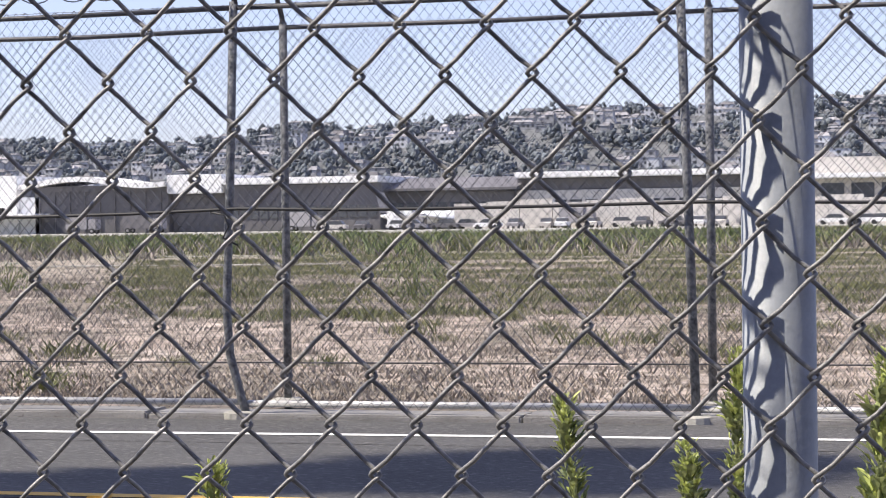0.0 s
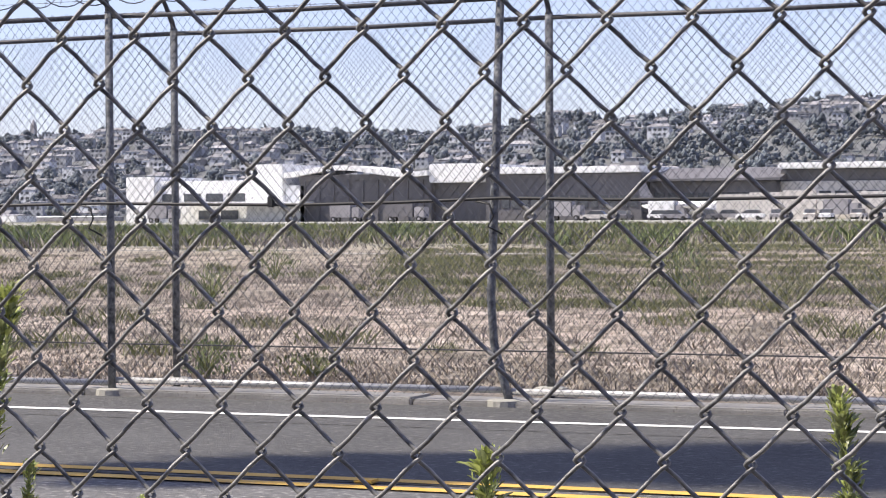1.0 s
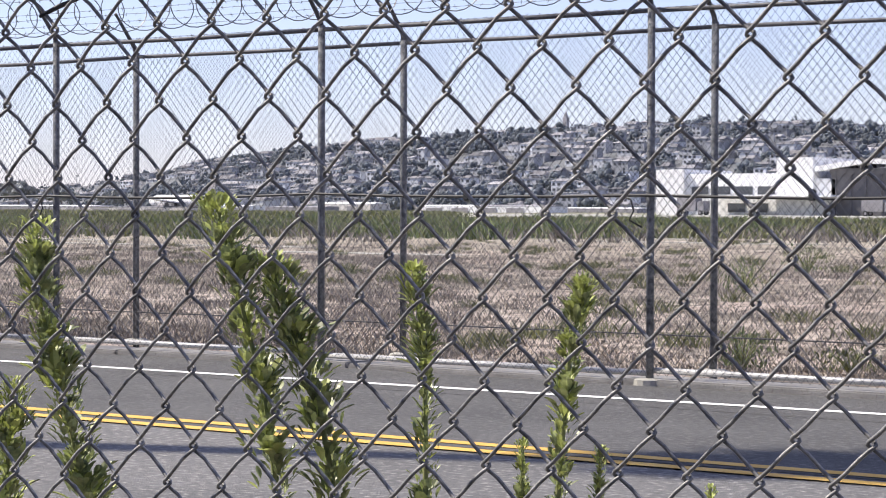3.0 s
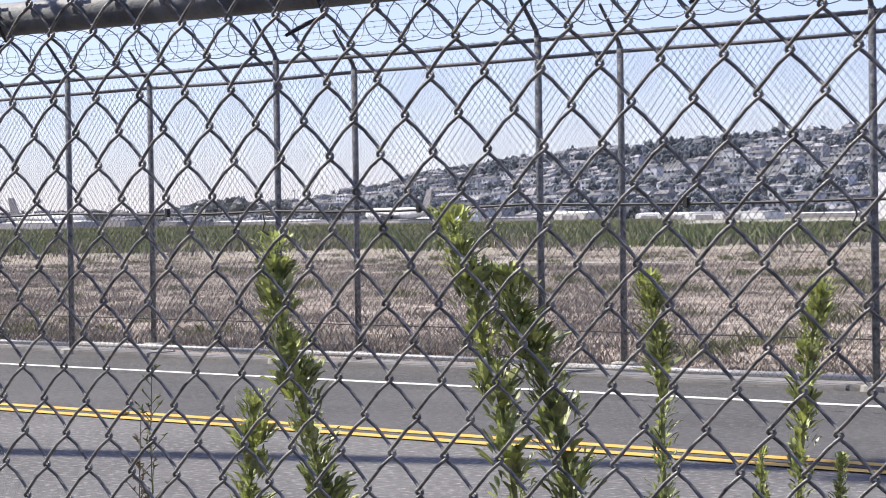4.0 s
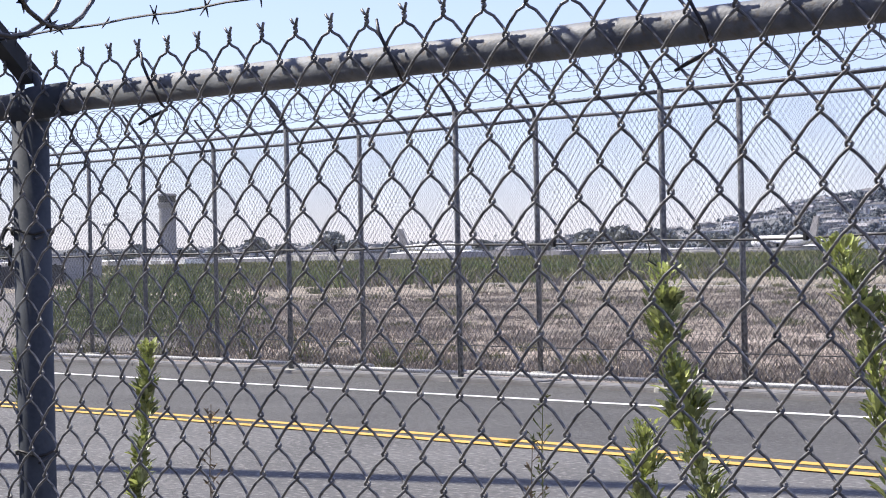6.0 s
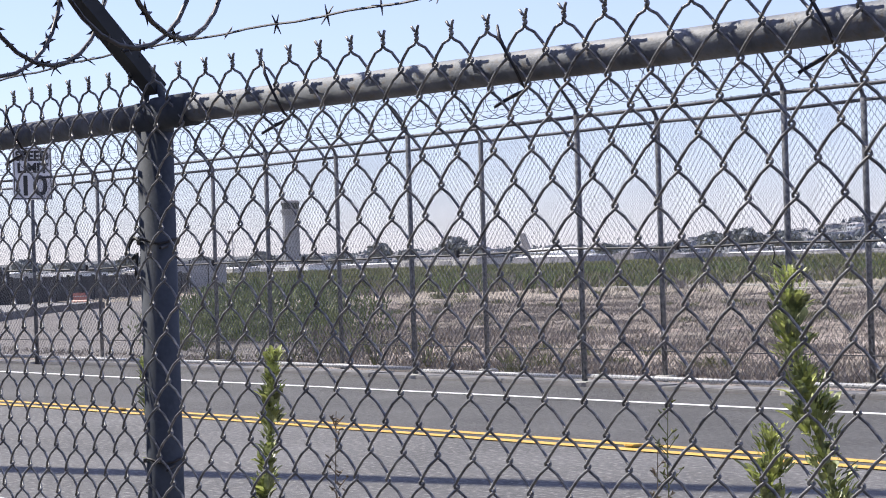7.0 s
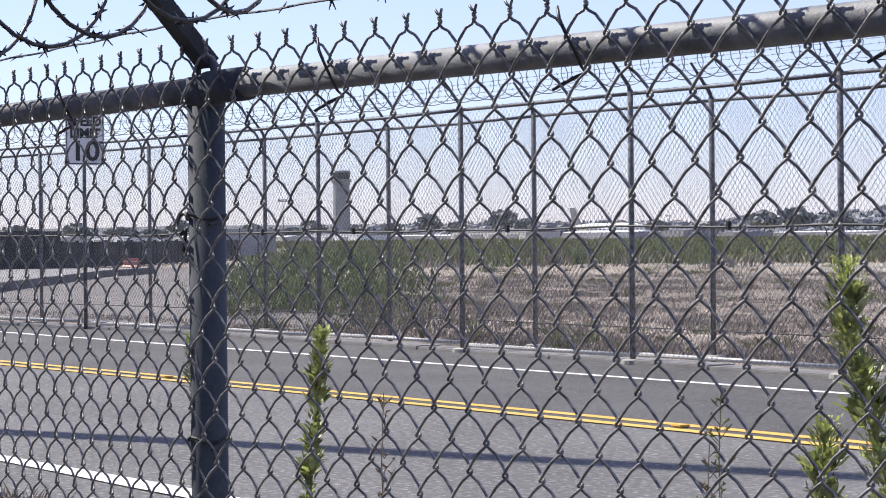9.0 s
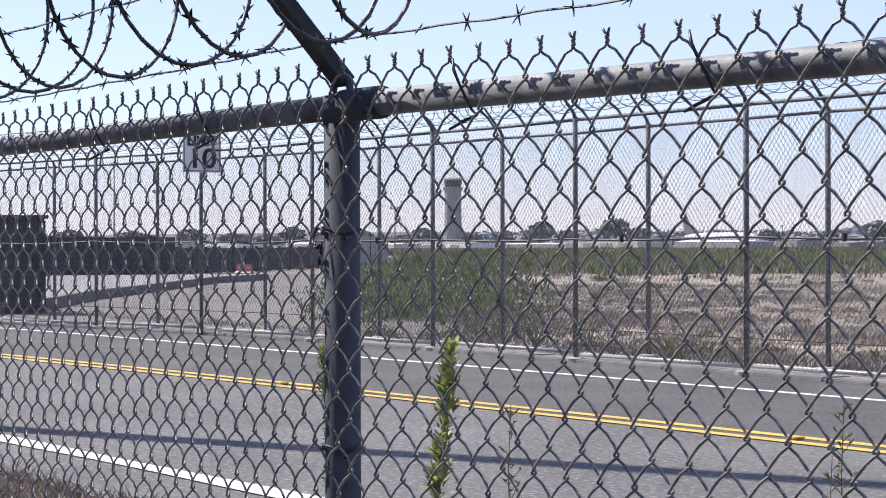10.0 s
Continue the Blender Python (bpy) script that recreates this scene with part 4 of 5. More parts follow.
def truck(x, y, s, label, mat1):
    t = thing("service_truck", (x, y, 0.1), label, "truck", "service vehicles on the apron")
    part("body", Mesh().box(-2.6 * s, 1.2 * s, -1.1, 1.1, 0.7, 3.0, 0.08), mat1, t)
    part("cab", Mesh().box(1.3 * s, 2.8 * s, -1.05, 1.05, 0.6, 2.4, 0.15), M_BGREY, t)
    for wx in (-1.9, 2.0):
        for wy in (-1.0, 1.0):
            wh = part("wheel", Mesh().tube([(wx * s, wy - 0.12, 0.42), (wx * s, wy + 0.12, 0.42)], 0.45, 12), M_BLACK, t)
            part("rim", Mesh().tube([(wx * s, wy - 0.14, 0.42), (wx * s, wy + 0.14, 0.42)], 0.22, 10), M_BGREY, wh)


def parked_car(x, y, yaw, material, label):
    t = thing("parked_car", (x, y, 0.1), label, "car", "cars parked by the terminal")
    t.rotation_euler = (0, 0, yaw)
    prof = [(-2.1, 0.35), (-2.15, 0.8), (-1.75, 0.95), (1.2, 0.95), (2.05, 0.8), (2.1, 0.35)]
    cab = [(-1.7, 0.95), (-1.25, 1.5), (0.45, 1.5), (1.15, 0.95)]
    for name, p, w, m in (("body", prof, 0.88, material), ("cabin", cab, 0.78, M_GLASSD)):
        k = len(p)
        part(name, Mesh().add([(a, -w, z) for a, z in p] + [(a, w, z) for a, z in p],
                              [tuple(range(k)), tuple(range(2 * k - 1, k - 1, -1))] + [((i + 1) % k, i, k + i, k + (i + 1) % k) for i in range(k)]), m, t)
    part("roof", Mesh().box(-1.2, 0.4, -0.76, 0.76, 1.48, 1.55, 0.03), material, t)
    for wx in (-1.35, 1.35):
        for wy in (-0.82, 0.82):
            part("wheel", Mesh().tube([(wx, wy - 0.1, 0.32), (wx, wy + 0.1, 0.32)], 0.33, 12), M_BLACK, t)


def airliner(x, y, yaw, s=1.0):
    a = thing("parked_aircraft", (x, y, 0), "white parked airliner far across the airfield", "aircraft", "parked aircraft")
    a.rotation_euler = (0, 0, radians(yaw))
    part("fuselage", Mesh().tube([(-17 * s, 0, 4.2 * s), (-14 * s, 0, 4.0 * s), (-8 * s, 0, 3.6 * s), (12 * s, 0, 3.6 * s), (15 * s, 0, 3.4 * s), (16.6 * s, 0, 3.1 * s)],
                             [0.3 * s, 1.1 * s, 1.9 * s, 1.9 * s, 1.4 * s, 0.3 * s], 14), M_BWHITE, a, smooth=True)
    part("fin", Mesh().add([(-17 * s, -0.2, 5 * s), (-13 * s, -0.2, 5 * s), (-16 * s, -0.2, 11 * s), (-18.4 * s, -0.2, 11 * s), (-17 * s, 0.2, 5 * s), (-13 * s, 0.2, 5 * s), (-16 * s, 0.2, 11 * s), (-18.4 * s, 0.2, 11 * s)],
                           [(0, 1, 2, 3), (7, 6, 5, 4), (0, 4, 5, 1), (1, 5, 6, 2), (2, 6, 7, 3), (3, 7, 4, 0)]), M_BGREY, a, "blue-grey tail fin")
    for sg in (1, -1):
        wing = part("wing", Mesh().add([(4 * s, sg * 1.5 * s, 2.8 * s), (-2 * s, sg * 1.5 * s, 2.8 * s), (-7 * s, sg * 16 * s, 4 * s), (-5 * s, sg * 16 * s, 4 * s), (4 * s, sg * 1.5 * s, 3.3 * s), (-2 * s, sg * 1.5 * s, 3.2 * s), (-7 * s, sg * 16 * s, 4.2 * s), (-5 * s, sg * 16 * s, 4.2 * s)],
                                [(0, 1, 2, 3), (7, 6, 5, 4), (0, 4, 5, 1), (1, 5, 6, 2), (2, 6, 7, 3), (3, 7, 4, 0)]), M_BWHITE, a)
        part("engine", Mesh().tube([(3.5 * s, sg * 5.5 * s, 2.0 * s), (0.2 * s, sg * 5.5 * s, 2.0 * s)], 1.0 * s, 12), M_BGREY, wing)
        part("main_gear", Mesh().tube([(-0.5 * s, sg * 2.6 * s, 0), (-0.5 * s, sg * 2.6 * s, 3 * s)], 0.4 * s, 8), M_BLACK, a)
    part("nose_gear", Mesh().tube([(12.5 * s, 0, 0), (12.5 * s, 0, 3 * s)], 0.3 * s, 8), M_BLACK, a)


def control_tower():
    t = thing("control_tower", (-692, 400, 0), "grey concrete airport control tower", "tower")
    part("shaft", Mesh().tube([(0, 0, -0.1), (0, 0, 21.0)], [3.3, 3.1], 12), M_TOWER, t)
    part("collar", Mesh().tube([(0, 0, 20.5), (0, 0, 22.3), (0, 0, 22.6)], [3.1, 3.9, 3.9], 12), M_TOWER, t)
    part("cab", Mesh().tube([(0, 0, 22.6), (0, 0, 25.0)], [3.1, 3.5], 12), M_GLASSD, t, "dark slanted cab windows")
    part("roof", Mesh().tube([(0, 0, 25.0), (0, 0, 25.6), (0, 0, 26.0)], [3.6, 3.6, 2.4], 12), M_TOWER, t)
    part("antenna", Mesh().tube([(0.6, 0, 26), (0.6, 0, 28.4)], 0.08, 5), M_BGREY, t)


apron()
terminal()
truck(-141.5, 316, 1.3, "dark service truck parked at the loading bay", M_BDARK)
truck(-150.5, 312, 1.0, "grey service truck on the apron", M_BGREY)
truck(-96, 313, 1.1, "white service truck on the apron", M_BWHITE)
truck(-57, 314, 1.7, "dark fuel truck parked beside the blast wall", M_BDARK)
truck(-68, 309, 1.0, "grey service van on the apron", M_BGREY)
truck(-112, 311, 1.0, "grey service van on the apron", M_BGREY)
truck(-186, 314, 1.0, "grey service truck on the apron", M_BGREY)
cg = random.Random(29)
for k in range(26):
    tone, material = cg.choice([("white", M_BWHITE), ("silver-grey", M_BGREY), ("dark", M_BDARK), ("white", M_BWHITE), ("sand-coloured", M_BTAN)])
    parked_car(-104 + k * 3.9 + cg.uniform(-0.7, 0.7), 303 + (k % 3) * 2.6, cg.choice([0.0, 1.57, 3.14]) + cg.uniform(-0.1, 0.1), material, tone + " car parked on the apron before the terminal")
airliner(-92, 318, 20, 0.55)
airliner(-480, 360, 10, 0.8)
airliner(-330, 340, 170, 0.7)
control_tower()


def hangar(x, y, w, d, h, material, roofing, label):
    t = thing("hangar", (x, y, 0), label, "hangar", "low buildings far across the airfield")
    block(t, "wall", -w / 2, w / 2, -d / 2, d / 2, -0.1, h * 0.8, material)
    part("roof", Mesh().add([(-w / 2, -d / 2, h * 0.8), (w / 2, -d / 2, h * 0.8), (w / 2, d / 2, h * 0.8), (-w / 2, d / 2, h * 0.8), (-w / 2, 0, h), (w / 2, 0, h)],
                            [(0, 1, 5, 4), (2, 3, 4, 5), (1, 2, 5), (3, 0, 4), (3, 2, 1, 0)]), roofing, t)
    for i in range(max(2, int(w / 8))):
        x0 = -w / 2 + 2 + i * 8
        if x0 + 5 < w / 2:
            part("door", Mesh().box(x0, x0 + 5, -d / 2 - 0.15, -d / 2 + 0.1, 0, h * 0.6), M_BGREY, t)


hg = random.Random(17)
for i in range(22):
    a = radians(26 + i * 2.05 + hg.uniform(-0.5, 0.5))
    dd = hg.uniform(480, 620) if i < 14 else hg.uniform(560, 700)
    hangar(2 - dd * math.sin(a), -13 + dd * math.cos(a), hg.uniform(6, 38), hg.uniform(6, 14), hg.uniform(1.3, 2.9), hg.choice([M_BWHITE, M_BTAN, M_BGREY, M_BGREY]), hg.choice([M_BWHITE, M_BWHITE, M_BGREY, M_BDARK]), "low pale building far across the airfield")

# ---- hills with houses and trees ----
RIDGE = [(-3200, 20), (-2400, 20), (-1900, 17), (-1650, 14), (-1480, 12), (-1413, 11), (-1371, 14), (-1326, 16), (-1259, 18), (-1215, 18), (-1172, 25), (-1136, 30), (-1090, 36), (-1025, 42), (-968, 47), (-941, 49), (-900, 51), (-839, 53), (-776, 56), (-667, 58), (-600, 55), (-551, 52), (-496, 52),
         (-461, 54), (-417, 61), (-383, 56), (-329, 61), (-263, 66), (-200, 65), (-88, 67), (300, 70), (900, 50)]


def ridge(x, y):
    """Height of the crest behind a point, looked up along the camera's sight line to fit the view."""
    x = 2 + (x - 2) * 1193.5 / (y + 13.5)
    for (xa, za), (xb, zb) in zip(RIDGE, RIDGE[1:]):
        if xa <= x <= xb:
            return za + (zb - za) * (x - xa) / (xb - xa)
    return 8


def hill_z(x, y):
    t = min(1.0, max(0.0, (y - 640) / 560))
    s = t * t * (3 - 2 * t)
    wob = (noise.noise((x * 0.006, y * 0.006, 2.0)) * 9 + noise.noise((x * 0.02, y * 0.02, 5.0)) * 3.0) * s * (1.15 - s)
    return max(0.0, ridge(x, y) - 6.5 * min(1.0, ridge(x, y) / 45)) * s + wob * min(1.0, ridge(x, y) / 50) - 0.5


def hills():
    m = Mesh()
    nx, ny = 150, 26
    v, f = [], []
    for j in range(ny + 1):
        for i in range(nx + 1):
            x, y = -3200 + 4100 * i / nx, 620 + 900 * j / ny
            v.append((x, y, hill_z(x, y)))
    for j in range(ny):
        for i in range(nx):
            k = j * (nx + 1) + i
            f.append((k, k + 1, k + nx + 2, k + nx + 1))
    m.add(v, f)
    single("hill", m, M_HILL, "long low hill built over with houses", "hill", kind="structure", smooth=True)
    rg = random.Random(23)
    walls, roofs, panes, trees = Mesh(), Mesh(), Mesh(), Mesh()

    def wooded(x, y):
        """Above zero in the gullies that stay under trees."""
        return noise.noise((x * 0.011, y * 0.009, 31)) + 0.5 * noise.noise((x * 0.035, y * 0.03, 12))

    n = 0
    while n < 1900:
        x, y = rg.uniform(-1500, 60), rg.uniform(650, 1196)
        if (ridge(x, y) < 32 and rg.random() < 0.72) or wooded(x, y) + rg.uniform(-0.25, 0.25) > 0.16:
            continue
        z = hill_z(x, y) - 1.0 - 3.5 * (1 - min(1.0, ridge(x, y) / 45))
        big = rg.random() < 0.06
        w, d, h = rg.uniform(12, 22) if big else rg.choice([4, 5.5, 7, 8.5, 10]) * rg.uniform(0.8, 1.2), rg.uniform(5, 9), rg.choice([2.2, 2.6, 3.0, 4.6, 5.4]) + 1.0
        walls.box(x - w / 2, x + w / 2, y - d / 2, y + d / 2, z, z + h)
        o = 0.35
        rise = 0.25 if big or rg.random() < 0.35 else rg.uniform(0.9, 1.8)
        roofs.add([(x - w / 2 - o, y - d / 2 - o, z + h), (x + w / 2 + o, y - d / 2 - o, z + h), (x + w / 2 + o, y + d / 2 + o, z + h), (x - w / 2 - o, y + d / 2 + o, z + h),
                   (x - w / 3, y, z + h + rise), (x + w / 3, y, z + h + rise)], [(0, 1, 5, 4), (2, 3, 4, 5), (1, 2, 5), (3, 0, 4), (3, 2, 1, 0)])
        for zf in ((2.0, 4.4) if h > 5 else (1.9,)):
            for k in range(max(1, int(w / 2.6))):
                if rg.random() < 0.75:
                    xw = x - w / 2 + 0.8 + k * 2.5
                    panes.box(xw, min(xw + rg.uniform(0.9, 1.7), x + w / 2 - 0.3), y - d / 2 - 0.08, y - d / 2 + 0.1, z + zf, z + zf + 1.2)
        n += 1
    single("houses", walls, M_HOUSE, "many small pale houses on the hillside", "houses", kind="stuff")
    single("hazed_house_roofs", roofs, M_HROOF, "brown and grey roofs of the hillside houses", "roofs", kind="stuff")
    single("house_windows", panes, M_GLASSD, "dark windows of the hillside houses", "windows", kind="stuff")
    ico = bmesh.new()
    bmesh.ops.create_icosphere(ico, subdivisions=1, radius=1)
    ico.verts.index_update()
    iv = [q.co.copy() for q in ico.verts]
    fi = [[q.index for q in t.verts] for t in ico.faces]
    ico.free()

    def crown(x, y, r, tall):
        """One tree as a ragged heap of small clumps."""
        z = hill_z(x, y)
        for _ in range(max(5, int(r * 3.2))):
            a, e = rg.uniform(0, 6.283), rg.uniform(-0.4, 1.0)
            q = r * math.sqrt(1 - min(0.95, e * e)) * rg.uniform(0.2, 0.85)
            c = (x + math.cos(a) * q, y + math.sin(a) * q, z + r * tall * (0.7 + 0.8 * e))
            u = r * rg.uniform(0.22, 0.42)
            trees.add([(c[0] + p.x * u * rg.uniform(0.6, 1.4), c[1] + p.y * u, c[2] + p.z * u * rg.uniform(0.6, 1.4)) for p in iv], fi)

    n = 0
    while n < 5200:
        x, y = rg.uniform(-1700, 120), rg.uniform(640, 1205)
        if wooded(x, y) + rg.uniform(-0.35, 0.35) < 0.02:
            continue
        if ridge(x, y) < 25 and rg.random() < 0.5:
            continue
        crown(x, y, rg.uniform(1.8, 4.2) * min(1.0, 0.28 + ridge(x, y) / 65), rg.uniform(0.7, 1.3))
        n += 1
    for _ in range(150):
        # taller trees along the skyline
        x, y = rg.uniform(-1000, 120), rg.uniform(1165, 1210)
        if noise.noise((x * 0.02, 3.0, 7)) < -0.1:
            continue
        crown(x, y, rg.uniform(2.0, 3.6), rg.uniform(1.0, 1.9))
    for _ in range(26):
        # palms that stand clear of the roofs
        x, y = rg.uniform(-1200, 60), rg.uniform(900, 1205)
        z, h = hill_z(x, y), rg.uniform(6, 10)
        trees.tube([(x, y, z), (x, y, z + h)], 0.22, 4)
        for k in range(9):
            a = k * 0.7
            trees.add([(x, y, z + h), (x + math.cos(a) * 0.9 - 0.2, y + math.sin(a) * 0.9, z + h + 0.7), (x + math.cos(a) * 1.7, y + math.sin(a) * 1.7, z + h - 0.5), (x + math.cos(a) * 0.9 + 0.2, y + math.sin(a) * 0.9, z + h + 0.3)], [(0, 1, 2, 3)])
    single("hazed_hill_trees", trees, M_HILLTREE, "dark trees scattered between the hillside houses", "trees", kind="stuff")
    s = thing("spire", (-788, 1195, hill_z(-788, 1195) - 1), "slender dark tower on the ridge", "tower")
    part("shaft", Mesh().box(-1.6, 1.6, -1.6, 1.6, 0, 13), M_BGREY, s)
    part("cap", Mesh().tube([(0, 0, 13), (0, 0, 17)], [1.8, 0.2], 8), M_BGREY, s)


hills()


def tree(x, y, h, r, seed, label):
    rg = random.Random(seed)
    t = thing("tree", (x, y, -0.1), label, "tree", "trees beyond the airfield")
    tr = Mesh().tube([(0, 0, 0), (0.1 * r, 0, h * 0.3), (0, 0.1 * r, h * 0.6)], [h * 0.035, h * 0.025, h * 0.012], 7)
    for i in range(5):
        a = rg.uniform(0, 6.28)
        tr.tube([(0, 0, h * 0.35), (math.cos(a) * r * 0.3, math.sin(a) * r * 0.3, h * 0.55), (math.cos(a) * r * 0.6, math.sin(a) * r * 0.6, h * 0.72)], [h * 0.018, h * 0.012, h * 0.005], 5)
    part("trunk", tr, M_BARK, t)
    cr = Mesh()
    for i in range(420):
        a, e = rg.uniform(0, 6.28), math.asin(rg.uniform(-0.5, 1))
        lob = 0.7 + 0.3 * math.sin(a * 3 + seed) * math.cos(e * 4)
        c = Vector((math.cos(a) * math.cos(e) * r, math.sin(a) * math.cos(e) * r, h * 0.64 + math.sin(e) * h * 0.36)) * 1.0
        c = Vector((c.x * lob * rg.uniform(0.6, 1.05), c.y * lob * rg.uniform(0.6, 1.05), c.z * rg.uniform(0.92, 1.03)))
        s = r * rg.uniform(0.10, 0.2)
        u = Vector((rg.uniform(-1, 1), rg.uniform(-1, 1), rg.uniform(-1, 1))).normalized()
        w = u.orthogonal().normalized()
        cr.add([c - u * s, c + w * s * 0.8, c + u * s, c - w * s * 0.8], [(0, 1, 2, 3)])
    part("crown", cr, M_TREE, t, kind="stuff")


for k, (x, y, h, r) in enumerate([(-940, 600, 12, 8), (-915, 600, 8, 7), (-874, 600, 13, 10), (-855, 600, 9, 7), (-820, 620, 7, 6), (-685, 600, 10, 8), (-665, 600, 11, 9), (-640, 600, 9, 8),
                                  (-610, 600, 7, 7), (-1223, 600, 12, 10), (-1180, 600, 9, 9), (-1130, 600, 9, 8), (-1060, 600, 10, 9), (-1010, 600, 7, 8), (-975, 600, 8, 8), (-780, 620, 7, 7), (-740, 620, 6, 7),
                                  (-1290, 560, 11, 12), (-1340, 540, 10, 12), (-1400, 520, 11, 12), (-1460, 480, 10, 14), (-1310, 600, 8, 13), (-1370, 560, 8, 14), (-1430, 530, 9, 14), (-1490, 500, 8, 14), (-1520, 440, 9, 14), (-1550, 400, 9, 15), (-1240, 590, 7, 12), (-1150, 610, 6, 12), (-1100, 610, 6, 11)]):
    tree(x, y, h, r, 100 + k, "rounded tree beyond the airfield in haze-paled grey")


# ---- far end of the road ----
def screen_run(pts, height, n, label, material):
    w = thing("screen_wall", (0, 0, 0), label, "wall", kind="structure")
    for a, b in zip(pts, pts[1:]):
        a, b = Vector((*a, 0)), Vector((*b, 0))
        for i in range(n):
            p, q = a.lerp(b, i / n), a.lerp(b, (i + 0.985) / n)
            d = (q - p).normalized()
            nn = Vector((-d.y, d.x, 0)) * 0.05
            up = Vector((0, 0, height - 0.03 * (i % 2)))
            part("panel", Mesh().add([p - nn, q - nn, q + nn, p + nn] + [u + up for u in (p - nn, q - nn, q + nn, p + nn)],
                                     [(3, 2, 1, 0), (4, 5, 6, 7), (0, 1, 5, 4), (1, 2, 6, 5), (2, 3, 7, 6), (3, 0, 4, 7)]), material, w)
            part("post", Mesh().box(p.x - 0.06, p.x + 0.06, p.y - 0.06, p.y + 0.06, -0.1, height + 0.06), M_DARKFENCE, w)


def flat(name, pts, z, material, label, category):
    k = len(pts)
    m = Mesh().add([(x, y, z) for x, y in pts] + [(x, y, z - 0.2) for x, y in pts],
                   [tuple(range(k))] + [((i + 1) % k, i, k + i, k + (i + 1) % k) for i in range(k)])
    single(name, m, material, label, category, kind="structure")


def yard():
    screen_run([(-91.5, 12.0), (-90.4, 19.5), (-89.6, 26.3)], 1.72, 6, "long dark screened yard fence", M_DARKFENCE)
    screen_run([(-89.7, 26.4), (-103.5, 38.4), (-119, 51)], 1.2, 8, "lower dark screened yard fence", M_DARKFENCE)
    screen_run([(-131.5, 55.0), (-129.0, 59.3)], 1.95, 4, "low grey screen wall beyond the dirt lot", M_TOWER)
    g = thing("gate_cabinet", (-39.9, 1.0, 0), "dark boxy gate cabinet beside the fence", "cabinet")
    part("body", Mesh().box(-1.0, 0.9, -0.5, 0.5, -0.05, 1.85, 0.03), M_DARKFENCE, g)
    part("lid", Mesh().box(-1.05, 0.95, -0.55, 0.55, 1.85, 1.92, 0.02), M_DARKFENCE, g)
    for k in range(2):
        part("door", Mesh().box(0.9, 0.915, -0.46 + 0.47 * k, -0.01 + 0.47 * k, 0.1, 1.75), M_DARKFENCE, g)
    edge = [(-38.5, 0.2), (-42.2, 2.8), (-48.7, 6.3), (-58.1, 12.2), (-68.0, 18.4), (-73.0, 22.8)]
    flat("yard_pavement", edge + [(-88, 30), (-89.5, 26), (-90.6, 12), (-70, 0.0), (-50, -2.0)], 0.02, M_KERB, "pale concrete yard beside the airfield", "pavement")
    flat("dirt_lot", [(-24.6, 2.0), (-27.5, 4.5), (-34, 9), (-50, 17), (-75, 30), (-88, 36), (-88, 30.2), (-73.0, 23.0), (-68.0, 18.6), (-58.1, 12.4), (-48.7, 6.5), (-42.2, 3.0), (-38.5, 0.4), (-34.0, 0.2), (-29.0, 1.2)],
         -0.012, M_LOT, "bare packed grey dirt beside the yard", "dirt lot")
    k = thing("kerb", (0, 0, 0), "low dark kerb edging the concrete yard", "kerb", kind="structure")
    for a, b in zip(edge, edge[1:]):
        a, b = Vector((*a, -0.1)), Vector((*b, -0.1))
        n = max(2, int((b - a).length / 1.5))
        for i in range(n):
            p, q = a.lerp(b, i / n), a.lerp(b, (i + 0.985) / n)
            w, up = Vector((-(q - p).y, (q - p).x, 0)).normalized() * 0.09, Vector((0, 0, 0.32))
            part("stone", Mesh().add([p - w, q - w, q + w, p + w, p - w * 0.8 + up, q - w * 0.8 + up, q + w * 0.8 + up, p + w * 0.8 + up],
                                     [(3, 2, 1, 0), (4, 5, 6, 7), (0, 1, 5, 4), (1, 2, 6, 5), (2, 3, 7, 6), (3, 0, 4, 7)]), M_KERBDARK, k)


yard()


def light_pole(x, y, h, bar):
    p = thing("light_pole", (x, y, -0.05), "thin grey floodlight pole far across the airfield", "light pole", "poles beyond the airfield")
    part("pole", Mesh().tube([(0, 0, 0), (0, 0, h)], [0.16, 0.08], 8), M_TOWER, p, smooth=True)
    part("crossbar", Mesh().box(-bar / 2, bar / 2, -0.08, 0.08, h - 0.35, h - 0.2), M_TOWER, p)
    for k in range(3):
        lamp = part("lamp", Mesh().box(-0.25, 0.25, -0.15, 0.15, -0.2, 0.15, 0.04), M_BGREY, p)
        lamp.location = (bar * (k - 1) * 0.42, -0.1, h)


light_pole(-276, 98.6, 12.5, 1.2)
light_pole(-274, 104, 8.8, 2.0)
light_pole(-347, 182, 8.2, 3.0)


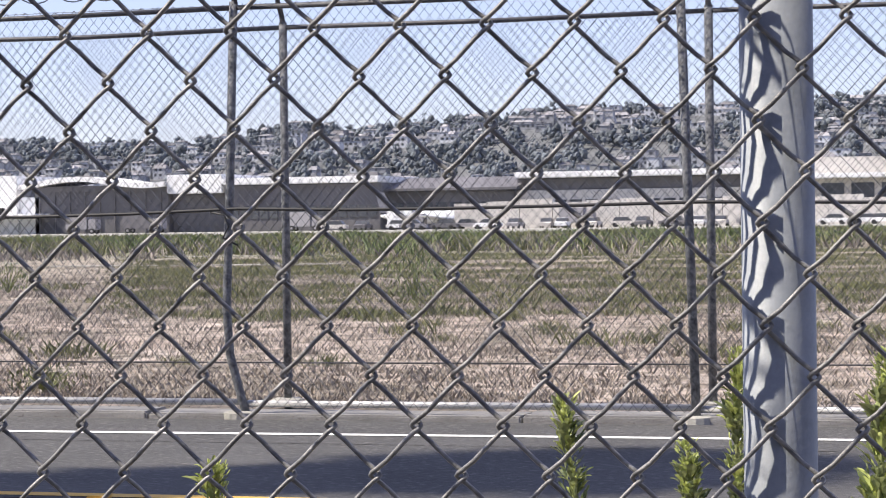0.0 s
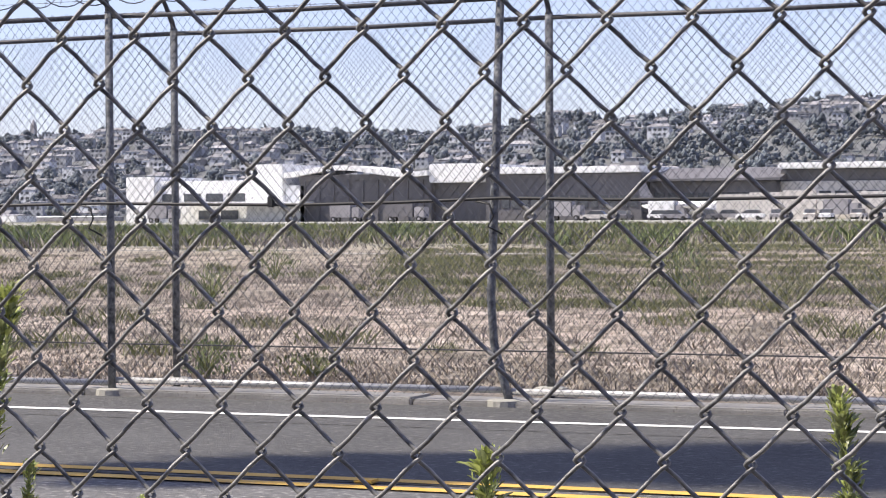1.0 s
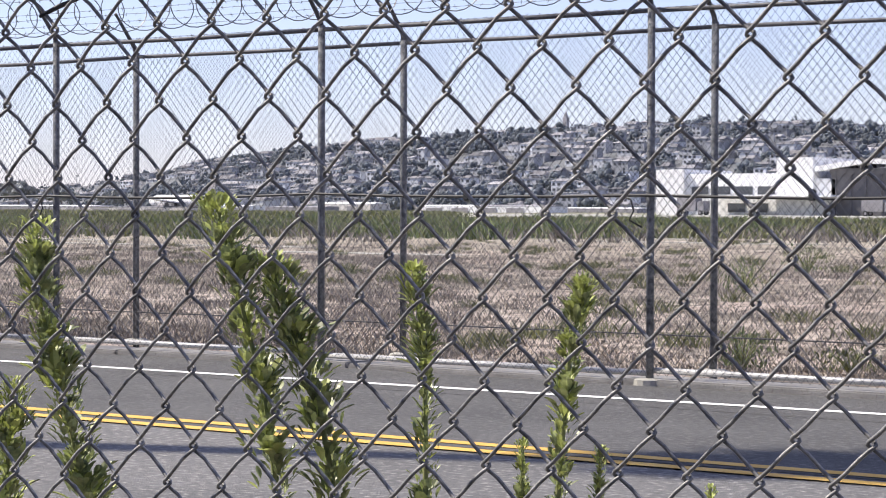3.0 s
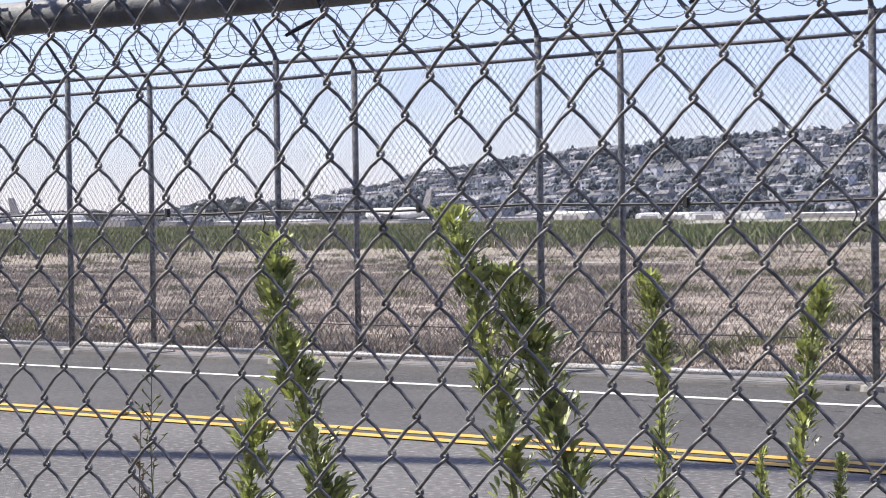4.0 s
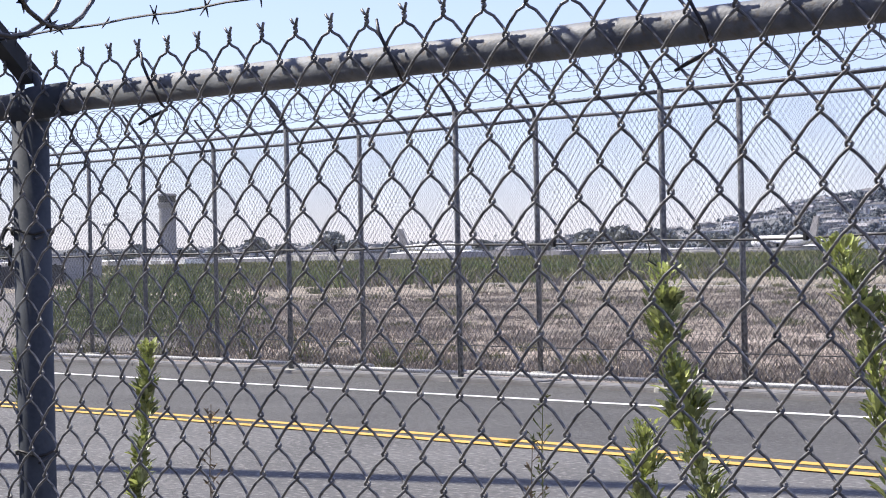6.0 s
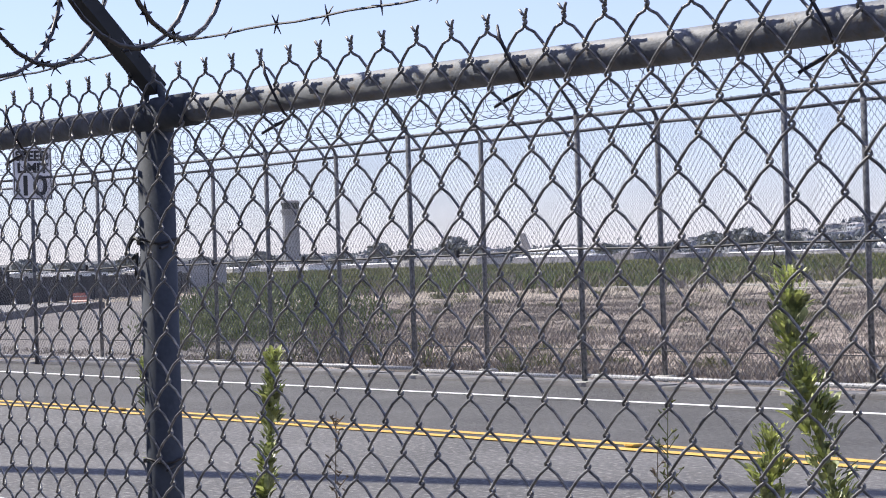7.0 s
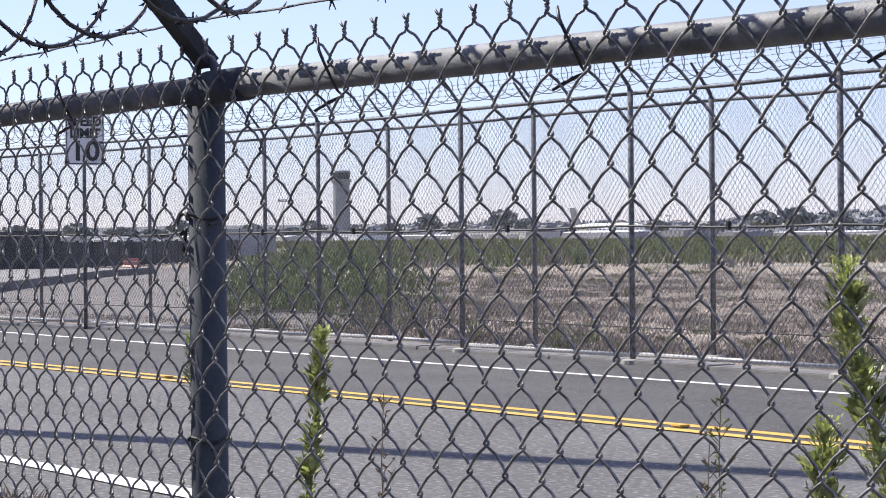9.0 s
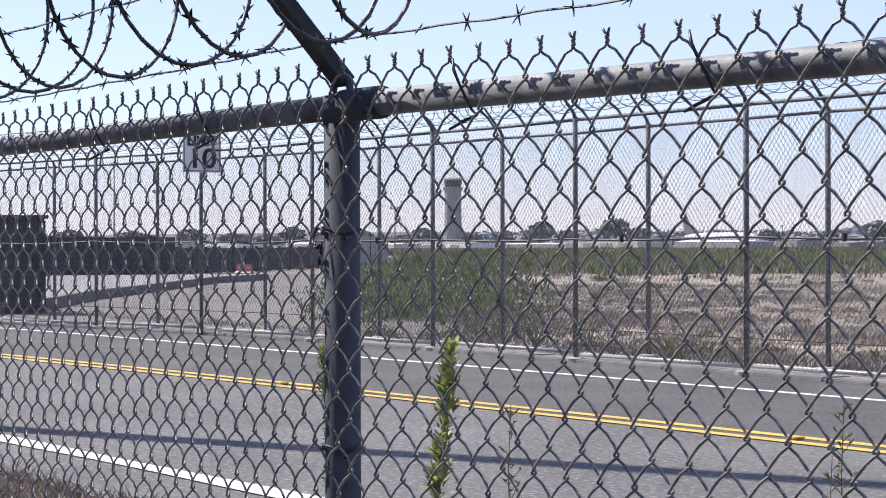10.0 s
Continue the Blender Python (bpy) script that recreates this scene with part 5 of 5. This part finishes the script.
def barrier(x, y, yaw):
    b = thing("traffic_barrier", (x, y, -0.02), "faded orange plastic traffic barrier in the yard", "barrier")
    b.rotation_euler = (0, 0, yaw)
    b.scale = (0.55, 0.55, 0.55)
    prof = [(-0.28, 0), (-0.28, 0.16), (-0.1, 0.3), (-0.07, 0.85), (0.07, 0.85), (0.1, 0.3), (0.28, 0.16), (0.28, 0)]
    n = len(prof)
    v = [(-0.75, a, z) for a, z in prof] + [(0.75, a, z) for a, z in prof]
    f = [(i, (i + 1) % n, n + (i + 1) % n, n + i) for i in range(n)] + [tuple(range(n))[::-1], tuple(range(n, 2 * n))]
    part("body", Mesh().add(v, f), M_ORANGE, b)
    part("stripe", Mesh().box(-0.7, 0.7, -0.105, 0.105, 0.54, 0.60), M_BTAN, b, "white reflective stripe")


barrier(-88.0, 29.0, 0.5)


# ---- unseen palm, added and leaned so its shadow lies across the road ----
def palm(x, y, h, seed, lean):
    rg = random.Random(seed)
    t = thing("palm_tree", (x, y, -0.05), "tall unseen palm tree leaned to lay its shadow across the road", "palm tree")
    part("trunk", Mesh().tube([(0.03 * math.sin(k) + lean[0] * k / 10, 0.03 * math.cos(k) + lean[1] * k / 10, h * k / 10) for k in range(11)], [0.2 - 0.05 * k / 10 for k in range(11)], 10), M_BARK, t, smooth=True)
    fr, sk = Mesh(), Mesh()
    for i in range(120):
        a = i * 2.399
        el = radians(rg.uniform(-60, 80))
        ln = rg.uniform(0.9, 1.35)
        d = Vector((math.cos(a) * math.cos(el), math.sin(a) * math.cos(el), math.sin(el)))
        s = d.cross(Vector((0, 0, 1))).normalized()
        c0 = Vector((lean[0], lean[1], h - 0.3 + rg.uniform(0, 0.6)))
        for k in range(-5, 6):
            tip = c0 + d * ln * (1 - 0.03 * abs(k)) + s * ln * 0.12 * k - Vector((0, 0, 0.12 * ln))
            mid = c0 + d * ln * 0.5 + s * ln * 0.08 * k
            wv = s * 0.06
            fr.add([c0 + d * 0.2, mid - wv, tip, mid + wv], [(0, 1, 2, 3)])
    for i in range(260):
        a = i * 2.399
        z = h - 3.2 * rg.random()
        r = rg.uniform(0.5, 0.85)
        o = Vector((math.cos(a), math.sin(a), 0))
        t2 = Vector((-o.y, o.x, 0)) * 0.16
        q = Vector((lean[0] * z / h, lean[1] * z / h, z))
        sk.add([q + o * 0.15, q + o * r * 0.7 + t2 - Vector((0, 0, 0.4)), q + o * r - Vector((0, 0, 0.95)), q + o * r * 0.7 - t2 - Vector((0, 0, 0.4))], [(0, 1, 2, 3)])
    part("fronds", fr, M_PALM, t, "green fan fronds", kind="stuff")
    part("skirt", sk, M_DRYGRASS, t, "hanging skirt of dead fronds", kind="stuff")


palm(-18.4, -10.75, 21.5, 5, (-0.66, 1.66))
